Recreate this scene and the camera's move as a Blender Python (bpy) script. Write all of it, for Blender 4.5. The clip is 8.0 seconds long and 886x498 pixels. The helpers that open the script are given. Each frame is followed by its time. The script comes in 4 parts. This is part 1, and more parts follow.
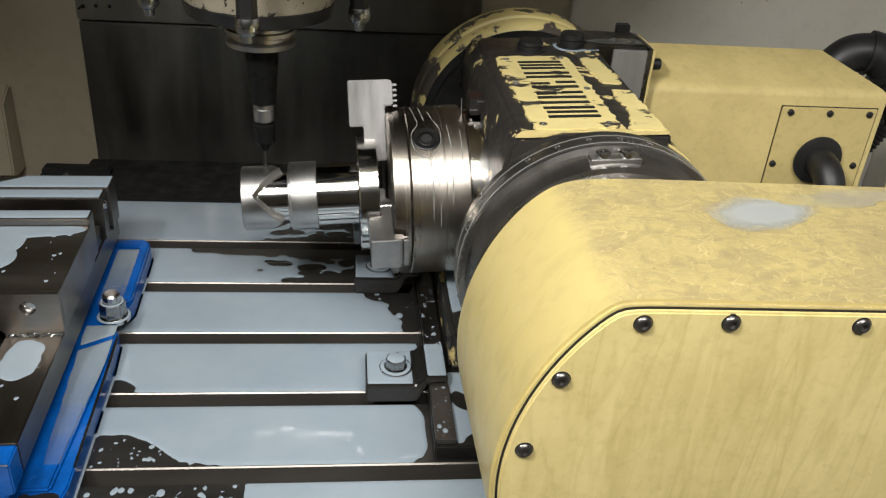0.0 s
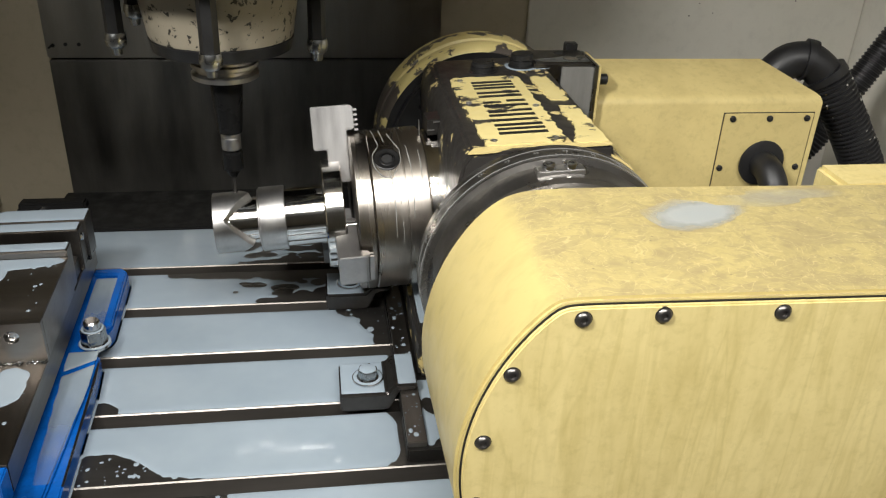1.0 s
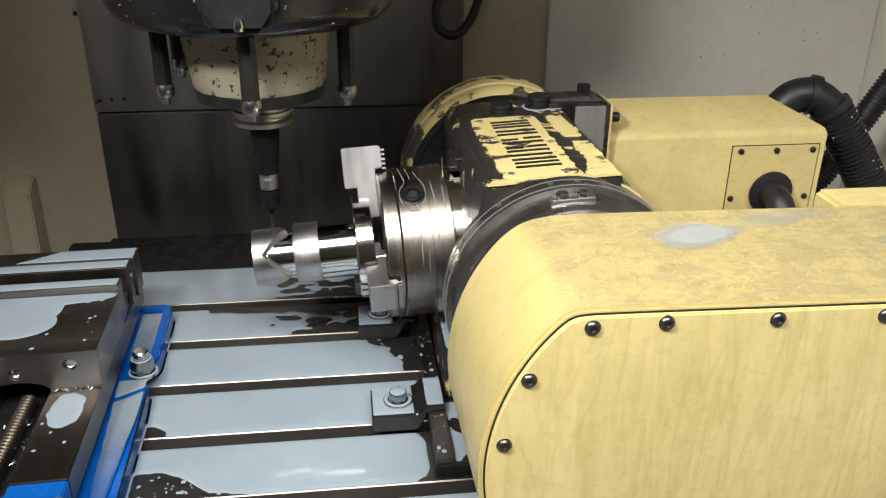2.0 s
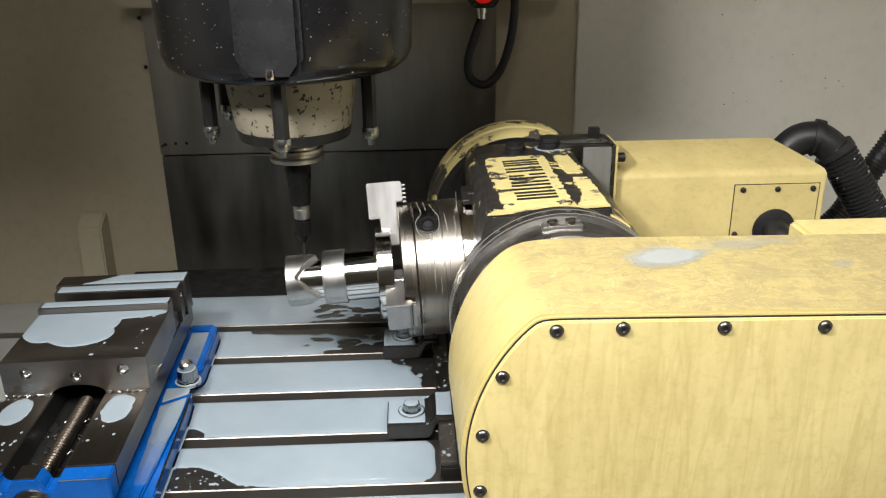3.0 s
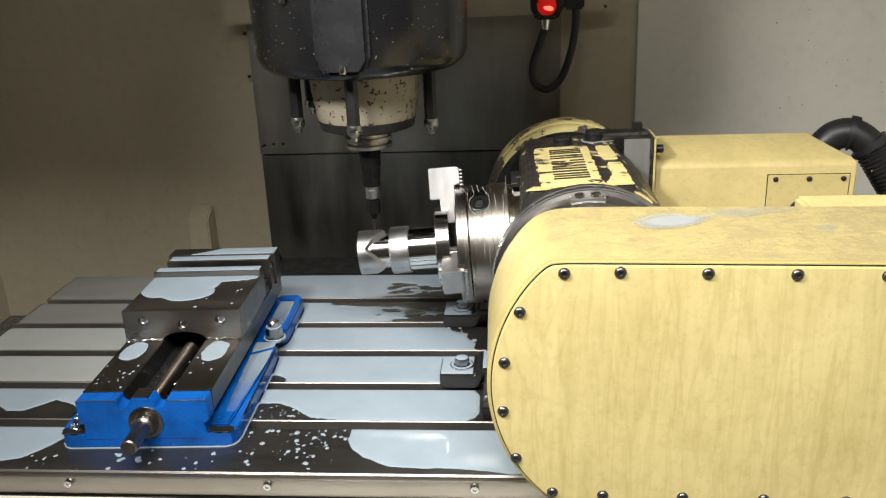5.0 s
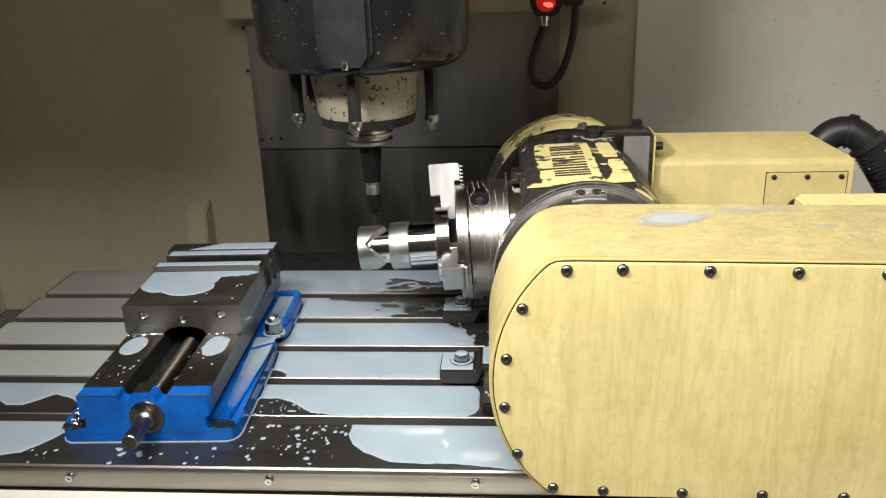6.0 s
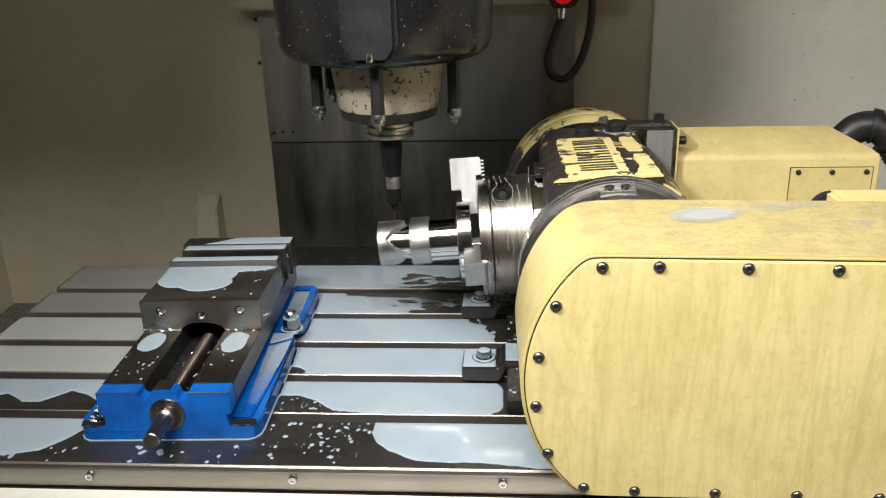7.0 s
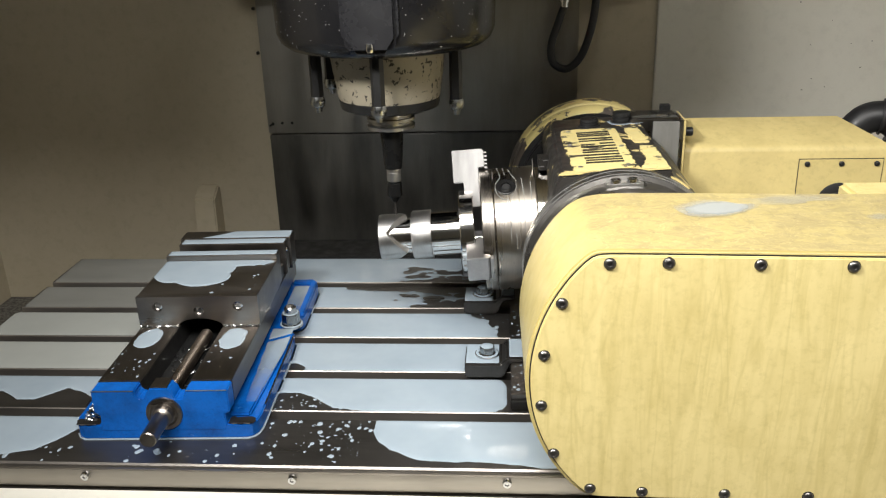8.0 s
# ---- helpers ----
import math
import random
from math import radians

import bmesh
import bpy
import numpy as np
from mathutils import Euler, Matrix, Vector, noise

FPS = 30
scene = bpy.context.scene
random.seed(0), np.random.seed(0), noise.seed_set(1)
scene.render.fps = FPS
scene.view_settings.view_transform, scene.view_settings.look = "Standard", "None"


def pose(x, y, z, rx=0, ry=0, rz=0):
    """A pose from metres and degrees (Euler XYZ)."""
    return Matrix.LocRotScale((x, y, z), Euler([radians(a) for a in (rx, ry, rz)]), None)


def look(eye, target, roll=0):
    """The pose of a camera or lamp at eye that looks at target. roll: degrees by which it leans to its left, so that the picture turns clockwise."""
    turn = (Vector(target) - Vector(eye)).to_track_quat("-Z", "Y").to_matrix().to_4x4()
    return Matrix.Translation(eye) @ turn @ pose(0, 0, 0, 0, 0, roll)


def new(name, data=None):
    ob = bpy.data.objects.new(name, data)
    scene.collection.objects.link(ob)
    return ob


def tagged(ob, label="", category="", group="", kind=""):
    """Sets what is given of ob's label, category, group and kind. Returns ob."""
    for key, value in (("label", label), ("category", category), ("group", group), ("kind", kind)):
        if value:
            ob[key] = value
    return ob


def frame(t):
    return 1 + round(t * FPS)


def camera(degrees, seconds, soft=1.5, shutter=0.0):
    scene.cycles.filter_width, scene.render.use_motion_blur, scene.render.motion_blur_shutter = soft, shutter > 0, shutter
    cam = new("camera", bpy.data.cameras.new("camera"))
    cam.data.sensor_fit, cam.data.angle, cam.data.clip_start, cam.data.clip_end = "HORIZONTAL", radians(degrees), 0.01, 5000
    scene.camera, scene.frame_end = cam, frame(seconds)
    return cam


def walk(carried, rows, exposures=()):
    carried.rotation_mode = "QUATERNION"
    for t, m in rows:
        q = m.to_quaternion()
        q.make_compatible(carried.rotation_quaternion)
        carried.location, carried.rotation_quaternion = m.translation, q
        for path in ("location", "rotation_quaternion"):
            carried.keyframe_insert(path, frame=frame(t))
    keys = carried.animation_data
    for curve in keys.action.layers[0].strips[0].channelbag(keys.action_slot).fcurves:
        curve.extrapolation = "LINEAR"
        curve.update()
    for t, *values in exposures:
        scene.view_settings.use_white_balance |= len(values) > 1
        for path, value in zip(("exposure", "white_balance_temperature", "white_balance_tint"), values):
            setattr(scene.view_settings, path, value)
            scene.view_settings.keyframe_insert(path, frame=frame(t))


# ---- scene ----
cam = camera(55.4, 8.0, soft=1.2)
PATH = [
    (0, (-0.023, -0.554, 0.535), (0.211, 1.172, -0.447), 4.5),
    (0.5, (-0.022, -0.573, 0.546), (0.286, 1.151, -0.42), 3.7),
    (1, (-0.012, -0.597, 0.553), (0.269, 1.145, -0.389), 2.5),
    (1.5, (-0.019, -0.631, 0.559), (0.224, 1.142, -0.334), 1.2),
    (2.8, (0.022, -0.731, 0.57), (0.14, 1.117, -0.186), -0.6),
    (3, (0.039, -0.764, 0.574), (0.104, 1.096, -0.157), -0.8),
    (3.5, (0.074, -0.844, 0.567), (0.015, 1.039, -0.106), -1.4),
    (4, (0.088, -0.896, 0.568), (-0.044, 0.988, -0.089), -1.9),
    (4.5, (0.103, -0.921, 0.565), (-0.069, 0.958, -0.1), -2.4),
    (6, (0.093, -0.93, 0.569), (-0.06, 0.942, -0.118), -1.9),
    (6.5, (0.079, -0.927, 0.568), (-0.067, 0.943, -0.125), -1.8),
    (7, (0.058, -0.916, 0.567), (-0.089, 0.951, -0.135), -1.7),
    (7.5, (0.053, -0.903, 0.566), (-0.094, 0.96, -0.147), -1.7),
    (8, (0.054, -0.893, 0.564), (-0.094, 0.966, -0.16), -1.8),
]
walk(cam, [(t, look(eye, target, roll)) for t, eye, target, roll in PATH], [(0.0, -0.54), (0.5, -0.47), (1.5, -0.32), (3.0, -0.08), (4.0, 0.0), (8.0, 0.0)])

# ---- world and lights ----
world = bpy.data.worlds.new("workshop")
scene.world = world
world.use_nodes = True
world.node_tree.nodes["Background"].inputs[0].default_value = (0.9, 0.95, 1.0, 1)
world.node_tree.nodes["Background"].inputs[1].default_value = 0.085


def area_lamp(name, eye, target, w, h, power, color):
    d = bpy.data.lights.new(name, "AREA")
    d.shape, d.size, d.size_y, d.energy, d.color = "RECTANGLE", w, h, power, color
    ob = new(name, d)
    ob.matrix_world = look(eye, target)
    return ob


for y in (-0.32, -0.27, -0.22):
    area_lamp("machine_lamp", (-0.03, y, 1.02), (0.05, 0.2, 0.0), 0.52, 0.014, 1.25, (1.0, 0.98, 0.93))
side = area_lamp("door_lamp", (-0.46, -0.56, 0.98), (0.62, 0.30, 0.04), 0.20, 0.10, 6.5, (1.0, 0.98, 0.94))
side.data.spread = radians(100)
area_lamp("workshop_lamp", (0.3, -1.5, 1.95), (0.2, -0.1, 0.1), 1.3, 0.5, 66, (1.0, 0.98, 0.95))

# ---- materials ----


class Nodes:
    def __init__(self, name):
        self.mat = bpy.data.materials.new(name)
        self.mat.use_nodes = True
        self.t = self.mat.node_tree
        self.b = self.t.nodes["Principled BSDF"]
        self.co = self.t.nodes.new("ShaderNodeTexCoord").outputs["Object"]

    def set(self, key, value):
        if hasattr(value, "is_linked"):
            self.t.links.new(value, self.b.inputs[key])
        else:
            self.b.inputs[key].default_value = value
        return self

    def mapped(self, sx, sy, sz):
        m = self.t.nodes.new("ShaderNodeMapping")
        m.inputs["Scale"].default_value = (sx, sy, sz)
        self.t.links.new(self.co, m.inputs["Vector"])
        return m.outputs[0]

    def noise(self, scale, detail=4, rough=0.6, stretch=(1, 1, 1), warp=0.0):
        n = self.t.nodes.new("ShaderNodeTexNoise")
        n.inputs["Scale"].default_value, n.inputs["Detail"].default_value = scale, detail
        n.inputs["Roughness"].default_value, n.inputs["Distortion"].default_value = rough, warp
        self.t.links.new(self.mapped(*stretch), n.inputs["Vector"])
        return n.outputs["Fac"]

    def voronoi(self, scale, stretch=(1, 1, 1)):
        n = self.t.nodes.new("ShaderNodeTexVoronoi")
        n.inputs["Scale"].default_value = scale
        self.t.links.new(self.mapped(*stretch), n.inputs["Vector"])
        return n.outputs["Distance"]

    def ramp(self, fac, stops):
        r = self.t.nodes.new("ShaderNodeValToRGB")
        e = r.color_ramp.elements
        while len(e) < len(stops):
            e.new(0.5)
        for k, (p, c) in enumerate(stops):
            e[k].position = p
            e[k].color = (*c, 1) if not isinstance(c, (int, float)) else (c, c, c, 1)
        self.t.links.new(fac, r.inputs[0])
        return r.outputs[0]

    def mix(self, fac, a, b, mode="MIX"):
        m = self.t.nodes.new("ShaderNodeMix")
        m.data_type, m.blend_type = "RGBA", mode
        for sock, v in ((m.inputs[0], fac), (m.inputs[6], a), (m.inputs[7], b)):
            if hasattr(v, "is_linked"):
                self.t.links.new(v, sock)
            elif isinstance(v, (int, float)):
                sock.default_value = v
            else:
                sock.default_value = (*v, 1)
        return m.outputs[2]

    def bump(self, height, strength=0.2, distance=0.001):
        b = self.t.nodes.new("ShaderNodeBump")
        b.inputs["Strength"].default_value, b.inputs["Distance"].default_value = strength, distance
        self.t.links.new(height, b.inputs["Height"])
        self.t.links.new(b.outputs[0], self.b.inputs["Normal"])
        return self


def metal(name, dark, light, rough, stretch=(1, 1, 1), scale=60, bump=0.1, metallic=1.0):
    n = Nodes(name)
    grain = n.noise(scale, 6, 0.7, stretch)
    large = n.noise(9, 3, 0.5)
    c = n.mix(0.5, n.ramp(grain, [(0.3, dark), (0.7, light)]), n.ramp(large, [(0.3, dark), (0.7, light)]))
    n.set("Base Color", c).set("Metallic", metallic)
    n.set("Roughness", n.ramp(n.noise(25, 5, 0.6, stretch), [(0.3, rough * 0.75), (0.7, min(1.0, rough * 1.35))]))
    n.bump(grain, bump, 0.0004)
    return n.mat


def paint(name, base, dirt, rough=0.4, drips=0.0, scuffs=0.3, scale=14, curls=0.0, plain=None):
    n = Nodes(name)
    large = n.noise(scale, 5, 0.65)
    c = n.mix(n.ramp(large, [(0.42, 0.0), (0.75, scuffs)]), base, dirt)
    if drips:
        run = n.noise(62, 5, 0.65, (1, 1, 0.13), 0.8)
        c = n.mix(n.ramp(run, [(0.50, 0.0), (0.70, drips)]), c, dirt)
        broad = n.noise(24, 3, 0.55, (1, 1, 0.16), 1.2)
        c = n.mix(n.ramp(broad, [(0.53, 0.0), (0.61, drips * 0.35), (0.75, drips * 0.1)]), c, tuple(v * 0.95 for v in dirt))
        trail = n.noise(22, 3, 0.5, (1, 1, 0.12), 0.35)
        c = n.mix(n.ramp(trail, [(0.0, 0.0), (0.482, 0.0), (0.5, drips * 0.5), (0.520, 0.0), (0.575, 0.0), (0.60, drips * 0.4), (0.620, 0.0)]), c, tuple(v * 0.86 for v in dirt))
        pale = n.noise(38, 4, 0.6, (1, 1, 0.12), 0.5)
        c = n.mix(n.ramp(pale, [(0.52, 0.0), (0.72, 0.35)]), c, tuple(min(0.85, v * 1.12 + 0.03) for v in base))
    fine = n.noise(scale * 9, 5, 0.7)
    c = n.mix(n.ramp(fine, [(0.50, 0.0), (0.78, scuffs * 0.6)]), c, tuple(v * 0.72 for v in dirt))
    if curls:
        blot = n.noise(60, 5, 0.7, (1, 1, 1), 1.0)
        c = n.mix(n.ramp(blot, [(0.46, 0.0), (0.64, 0.68)]), c, dirt)
        pool = n.noise(13, 4, 0.6, (0.55, 1.7, 1), 2.2)
        c = n.mix(n.ramp(pool, [(0.50, 0.0), (0.56, 0.6), (0.62, 0.35), (0.74, 0.7)]), c, tuple(v * 1.08 for v in dirt))
        swirl = n.noise(34, 2, 0.5, (1, 1, 1), 3.0)
        line = n.ramp(swirl, [(0.0, 0.0), (0.485, 0.0), (0.5, curls), (0.515, 0.0)])
        c = n.mix(line, c, tuple(min(0.85, v * 1.18 + 0.04) for v in base))
        speck = n.ramp(n.voronoi(70), [(0.05, 0.6), (0.075, 0.0)])
        c = n.mix(speck, c, tuple(v * 0.5 for v in dirt))
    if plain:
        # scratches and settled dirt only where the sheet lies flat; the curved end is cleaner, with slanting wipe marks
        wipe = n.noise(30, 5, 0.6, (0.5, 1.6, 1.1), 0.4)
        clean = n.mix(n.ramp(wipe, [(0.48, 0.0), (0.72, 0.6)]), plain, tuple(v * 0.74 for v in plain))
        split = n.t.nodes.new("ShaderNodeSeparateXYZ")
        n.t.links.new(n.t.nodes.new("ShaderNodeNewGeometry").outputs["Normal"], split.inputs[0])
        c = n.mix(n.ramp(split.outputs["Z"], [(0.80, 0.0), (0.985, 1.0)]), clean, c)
    n.set("Base Color", c)
    n.set("Roughness", n.ramp(n.noise(40, 4), [(0.3, rough * 0.8), (0.7, rough * 1.25)]))
    n.bump(n.noise(240, 4), 0.14, 0.0005)
    return n.mat


def chipped(name, base, under, amount, scale=26, stretch=(1, 1, 1)):
    n = Nodes(name)
    f = n.noise(scale, 8, 0.62, stretch, 0.3)
    mask = n.ramp(f, [(amount - 0.012, 0.0), (amount + 0.012, 1.0)])
    paintc = n.mix(n.ramp(n.noise(18, 4), [(0.4, 0.0), (0.8, 0.4)]), base, tuple(v * 0.6 for v in base))
    n.set("Base Color", n.mix(mask, under, paintc))
    n.set("Roughness", n.ramp(n.noise(50, 4), [(0.3, 0.3), (0.7, 0.55)]))
    n.bump(mask, 0.5, 0.0005)
    return n.mat


YELLOW = (0.70, 0.58, 0.26)
M_yellow = paint("yellow_enamel", YELLOW, (0.46, 0.36, 0.12), 0.38, drips=0.42, scuffs=0.45)
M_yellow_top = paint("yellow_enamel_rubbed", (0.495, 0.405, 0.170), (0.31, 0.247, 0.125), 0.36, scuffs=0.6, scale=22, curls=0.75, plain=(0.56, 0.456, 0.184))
M_motor = paint("yellow_enamel_clean", (0.575, 0.467, 0.202), (0.40, 0.318, 0.13), 0.42, scuffs=0.75, scale=10)
M_worn = chipped("worn_yellow_over_dark_iron", (0.62, 0.50, 0.22), (0.022, 0.020, 0.018), 0.60)
M_plate = chipped("worn_yellow_plate", (0.66, 0.55, 0.24), (0.04, 0.036, 0.03), 0.42, 40, (0.6, 1, 1))
M_rim = chipped("worn_yellow_rim", (0.58, 0.48, 0.2), (0.06, 0.05, 0.042), 0.475, 22, (1, 1, 1))
M_blue = paint("blue_vise_enamel", (0.003, 0.105, 0.45), (0.003, 0.022, 0.085), 0.22, scuffs=0.62, scale=26)
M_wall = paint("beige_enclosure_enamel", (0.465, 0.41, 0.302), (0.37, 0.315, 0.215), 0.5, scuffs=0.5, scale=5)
# the pale tone also serves as painted light on the back wall's right part
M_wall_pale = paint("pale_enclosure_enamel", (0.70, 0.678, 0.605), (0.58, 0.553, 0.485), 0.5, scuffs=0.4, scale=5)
M_panel = metal("stainless_panel", (0.25, 0.238, 0.213), (0.345, 0.33, 0.295), 0.42, (1, 1, 0.15), 40)
M_panel_low = metal("oily_dark_panel", (0.14, 0.138, 0.128), (0.27, 0.262, 0.24), 0.42, (1, 1, 0.15), 40)
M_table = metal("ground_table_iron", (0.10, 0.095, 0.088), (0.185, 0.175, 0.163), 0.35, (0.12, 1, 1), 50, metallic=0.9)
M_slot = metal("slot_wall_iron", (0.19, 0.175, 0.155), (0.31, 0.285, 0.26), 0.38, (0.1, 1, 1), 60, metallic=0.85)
M_zinc = metal("wet_zinc_steel", (0.30, 0.31, 0.31), (0.46, 0.47, 0.47), 0.25)
M_side = metal("milled_table_edge", (0.30, 0.28, 0.25), (0.45, 0.42, 0.38), 0.4, (0.1, 1, 1), 40)
M_iron = metal("dark_oiled_iron", (0.035, 0.033, 0.03), (0.09, 0.085, 0.08), 0.32, metallic=0.8)
M_vise = metal("ground_vise_steel", (0.15, 0.135, 0.12), (0.27, 0.245, 0.22), 0.36, (1, 0.15, 1), 70)
M_jaw = metal("hard_jaw_steel", (0.23, 0.21, 0.19), (0.36, 0.33, 0.30), 0.34, (0.2, 1, 1), 60)
M_steel = metal("turned_steel", (0.62, 0.60, 0.57), (0.80, 0.78, 0.75), 0.105, (1, 0.15, 0.15), 160)
M_satin = metal("milled_satin_steel", (0.40, 0.395, 0.385), (0.60, 0.59, 0.575), 0.36, (1, 0.4, 0.4), 120)
M_chuck = metal("chuck_steel", (0.30, 0.268, 0.23), (0.50, 0.46, 0.41), 0.27, (1, 0.12, 0.12), 110)
M_bright = metal("soft_jaw_steel", (0.31, 0.305, 0.30), (0.48, 0.47, 0.46), 0.38, (1, 1, 0.2), 90)
M_chrome = metal("plated_steel", (0.5, 0.5, 0.5), (0.7, 0.7, 0.7), 0.18)
M_black = metal("blackened_steel", (0.012, 0.012, 0.012), (0.03, 0.03, 0.03), 0.34, metallic=0.3)
M_bolt = metal("black_oxide_bolt", (0.10, 0.095, 0.09), (0.20, 0.19, 0.18), 0.3, metallic=0.9)
M_ring = metal("graduated_ring_steel", (0.17, 0.162, 0.15), (0.30, 0.285, 0.265), 0.30, metallic=0.95)
M_dull = metal("dull_plated_steel", (0.20, 0.197, 0.185), (0.33, 0.325, 0.305), 0.4, (1, 1, 0.2), metallic=0.45)
M_block = metal("oily_block_steel", (0.10, 0.095, 0.088), (0.21, 0.20, 0.185), 0.3)
M_head = paint("black_head_enamel", (0.008, 0.008, 0.009), (0.022, 0.021, 0.02), 0.2, scuffs=0.4, scale=12)
M_head.node_tree.nodes["Principled BSDF"].inputs["Specular IOR Level"].default_value = 0.35
# lighter than the head cover: the facet's reflection is put into its colour
M_facet_sheen = paint("black_panel_sheen", (0.013, 0.013, 0.0145), (0.034, 0.034, 0.035), 0.26, scuffs=0.6, scale=16)
M_nose = chipped("flaking_cream_nose", (0.34, 0.30, 0.225), (0.03, 0.027, 0.02), 0.415, 120)
M_rubber = paint("black_rubber", (0.009, 0.009, 0.010), (0.024, 0.024, 0.024), 0.45, scuffs=0.4, scale=30)
M_hole = paint("black_bore", (0.006, 0.006, 0.006), (0.012, 0.012, 0.012), 0.6)
M_holder = paint("matt_black_holder", (0.008, 0.008, 0.008), (0.014, 0.014, 0.014), 0.28)
M_holder.node_tree.nodes["Principled BSDF"].inputs["Specular IOR Level"].default_value = 0.15
M_chips = metal("scattered_chips", (0.22, 0.21, 0.20), (0.42, 0.41, 0.39), 0.45, metallic=0.6)
M_litter = chipped("chip_littered_sheet", (0.17, 0.165, 0.15), (0.05, 0.048, 0.043), 0.5, 150)
M_screw = metal("brown_oily_screw", (0.13, 0.105, 0.085), (0.25, 0.21, 0.175), 0.34)
M_socket = metal("dull_dark_socket", (0.03, 0.03, 0.03), (0.07, 0.07, 0.07), 0.4)
M_white = paint("white_ink", (0.17, 0.17, 0.165), (0.13, 0.13, 0.125), 0.5)
M_run = paint("dried_coolant", (0.22, 0.22, 0.20), (0.3, 0.3, 0.3), 0.4)
M_floor = paint("grey_shop_floor", (0.22, 0.22, 0.21), (0.14, 0.13, 0.12), 0.5, scuffs=0.6, scale=2)

n = Nodes("milky_coolant")
n.set("Base Color", n.mix(n.ramp(n.noise(12, 3), [(0.35, 0.0), (0.7, 1.0)]), (0.286, 0.347, 0.400), (0.328, 0.388, 0.440)))
n.set("Roughness", 0.07).set("IOR", 1.36)
n.bump(n.noise(35, 2), 0.03, 0.001)
M_coolant = n.mat
n = Nodes("thin_coolant_stain")
n.set("Base Color", (0.43, 0.46, 0.46, 1)).set("Roughness", 0.25)
# the stain thins out towards its rim
spread = n.t.nodes.new("ShaderNodeVectorMath")
spread.operation = "DISTANCE"
spread.inputs[1].default_value = (0.5, 0.5, 0.5)
n.t.links.new(n.t.nodes["Texture Coordinate"].outputs["Generated"], spread.inputs[0])
thin = n.mix(0.22, n.ramp(spread.outputs["Value"], [(0.0, 0.0), (1.0, 1.0)]), n.noise(70, 4, 0.6))
n.set("Alpha", n.ramp(thin, [(0.34, 0.78), (0.62, 0.0)]))
M_thin = n.mat
M_faint = M_thin.copy()
M_faint.name = "nearly_dry_coolant_stain"
M_faint.node_tree.nodes["Principled BSDF"].inputs["Alpha"].links[0].from_node.color_ramp.elements[0].color = (0.3, 0.3, 0.3, 1)
n = Nodes("coolant_washed_over_blue")
n.set("Base Color", (0.31, 0.37, 0.41, 1)).set("Roughness", 0.08)
along = n.t.nodes.new("ShaderNodeSeparateXYZ")
n.t.links.new(n.t.nodes["Texture Coordinate"].outputs["Generated"], along.inputs[0])
n.set("Alpha", n.ramp(n.mix(0.35, n.ramp(along.outputs["Y"], [(0.0, 0.0), (1.0, 1.0)]), n.noise(45, 4, 0.6, (1, 0.35, 1))), [(0.14, 0.0), (0.42, 0.55), (0.75, 0.9)]))
M_wash = n.mat
# grey, half clear coolant: the rear strips' shade is put into its colour
n = Nodes("shaded_coolant")
n.set("Base Color", (0.29, 0.292, 0.268, 1)).set("Roughness", 0.12)
n.set("Alpha", n.ramp(n.noise(9, 3, 0.5, (0.5, 1.5, 1)), [(0.3, 0.66), (0.7, 0.86)]))
M_coolant_shaded = n.mat
# same coolant; the warm tint stands in for the beige wall's reflection
n = Nodes("wall_tinted_coolant")
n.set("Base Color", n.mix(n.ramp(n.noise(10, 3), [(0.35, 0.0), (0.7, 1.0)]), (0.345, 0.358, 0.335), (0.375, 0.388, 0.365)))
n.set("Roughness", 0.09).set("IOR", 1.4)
M_coolant_warm = n.mat
n = Nodes("red_lamp_glow")
n.set("Base Color", (0.6, 0.01, 0.01, 1)).set("Emission Color", (1.0, 0.02, 0.015, 1)).set("Emission Strength", 0.30)
M_red = n.mat
n = Nodes("red_lamp_core")
n.set("Base Color", (0.8, 0.05, 0.03, 1)).set("Emission Color", (1.0, 0.07, 0.04, 1)).set("Emission Strength", 4.5)
M_core = n.mat

# ---- mesh helpers ----


def put(name, bm, material, parent=None, label="", smooth=True):
    me = bpy.data.meshes.new(name)
    bmesh.ops.recalc_face_normals(bm, faces=bm.faces)
    bm.to_mesh(me)
    bm.free()
    me.materials.append(material)
    if smooth:
        for p in me.polygons:
            p.use_smooth = True
        me.set_sharp_from_angle(angle=radians(32))
    ob = new(name, me)
    if parent is not None:
        ob.parent = parent
    if label:
        ob["label"] = label
    return ob


part = put


def thing(name, x, y, z, label, category, group="", rz=0.0, kind=""):
    ob = new(name)
    ob.empty_display_size = 0.02
    ob.matrix_world = pose(x, y, z, 0, 0, rz)
    return tagged(ob, label, category, group, kind)


def bevelled(bm, width, segments=2, angle=30):
    if width > 0:
        es = [e for e in bm.edges if len(e.link_faces) == 2 and e.calc_face_angle(0) > radians(angle)]
        bmesh.ops.bevel(bm, geom=es, offset=width, segments=segments, affect="EDGES", clamp_overlap=True)
    return bm


def box(x0, x1, y0, y1, z0, z1, bevel=0.0, bm=None):
    own = bmesh.new()
    bmesh.ops.create_cube(own, size=1)
    for v in own.verts:
        v.co = Vector(((x0 + x1) / 2 + v.co.x * (x1 - x0), (y0 + y1) / 2 + v.co.y * (y1 - y0), (z0 + z1) / 2 + v.co.z * (z1 - z0)))
    bevelled(own, bevel)
    return joined(bm, own)


def joined(bm, own):
    if bm is None:
        return own
    me = bpy.data.meshes.new("tmp")
    own.to_mesh(me)
    own.free()
    bm.from_mesh(me)
    bpy.data.meshes.remove(me)
    return bm


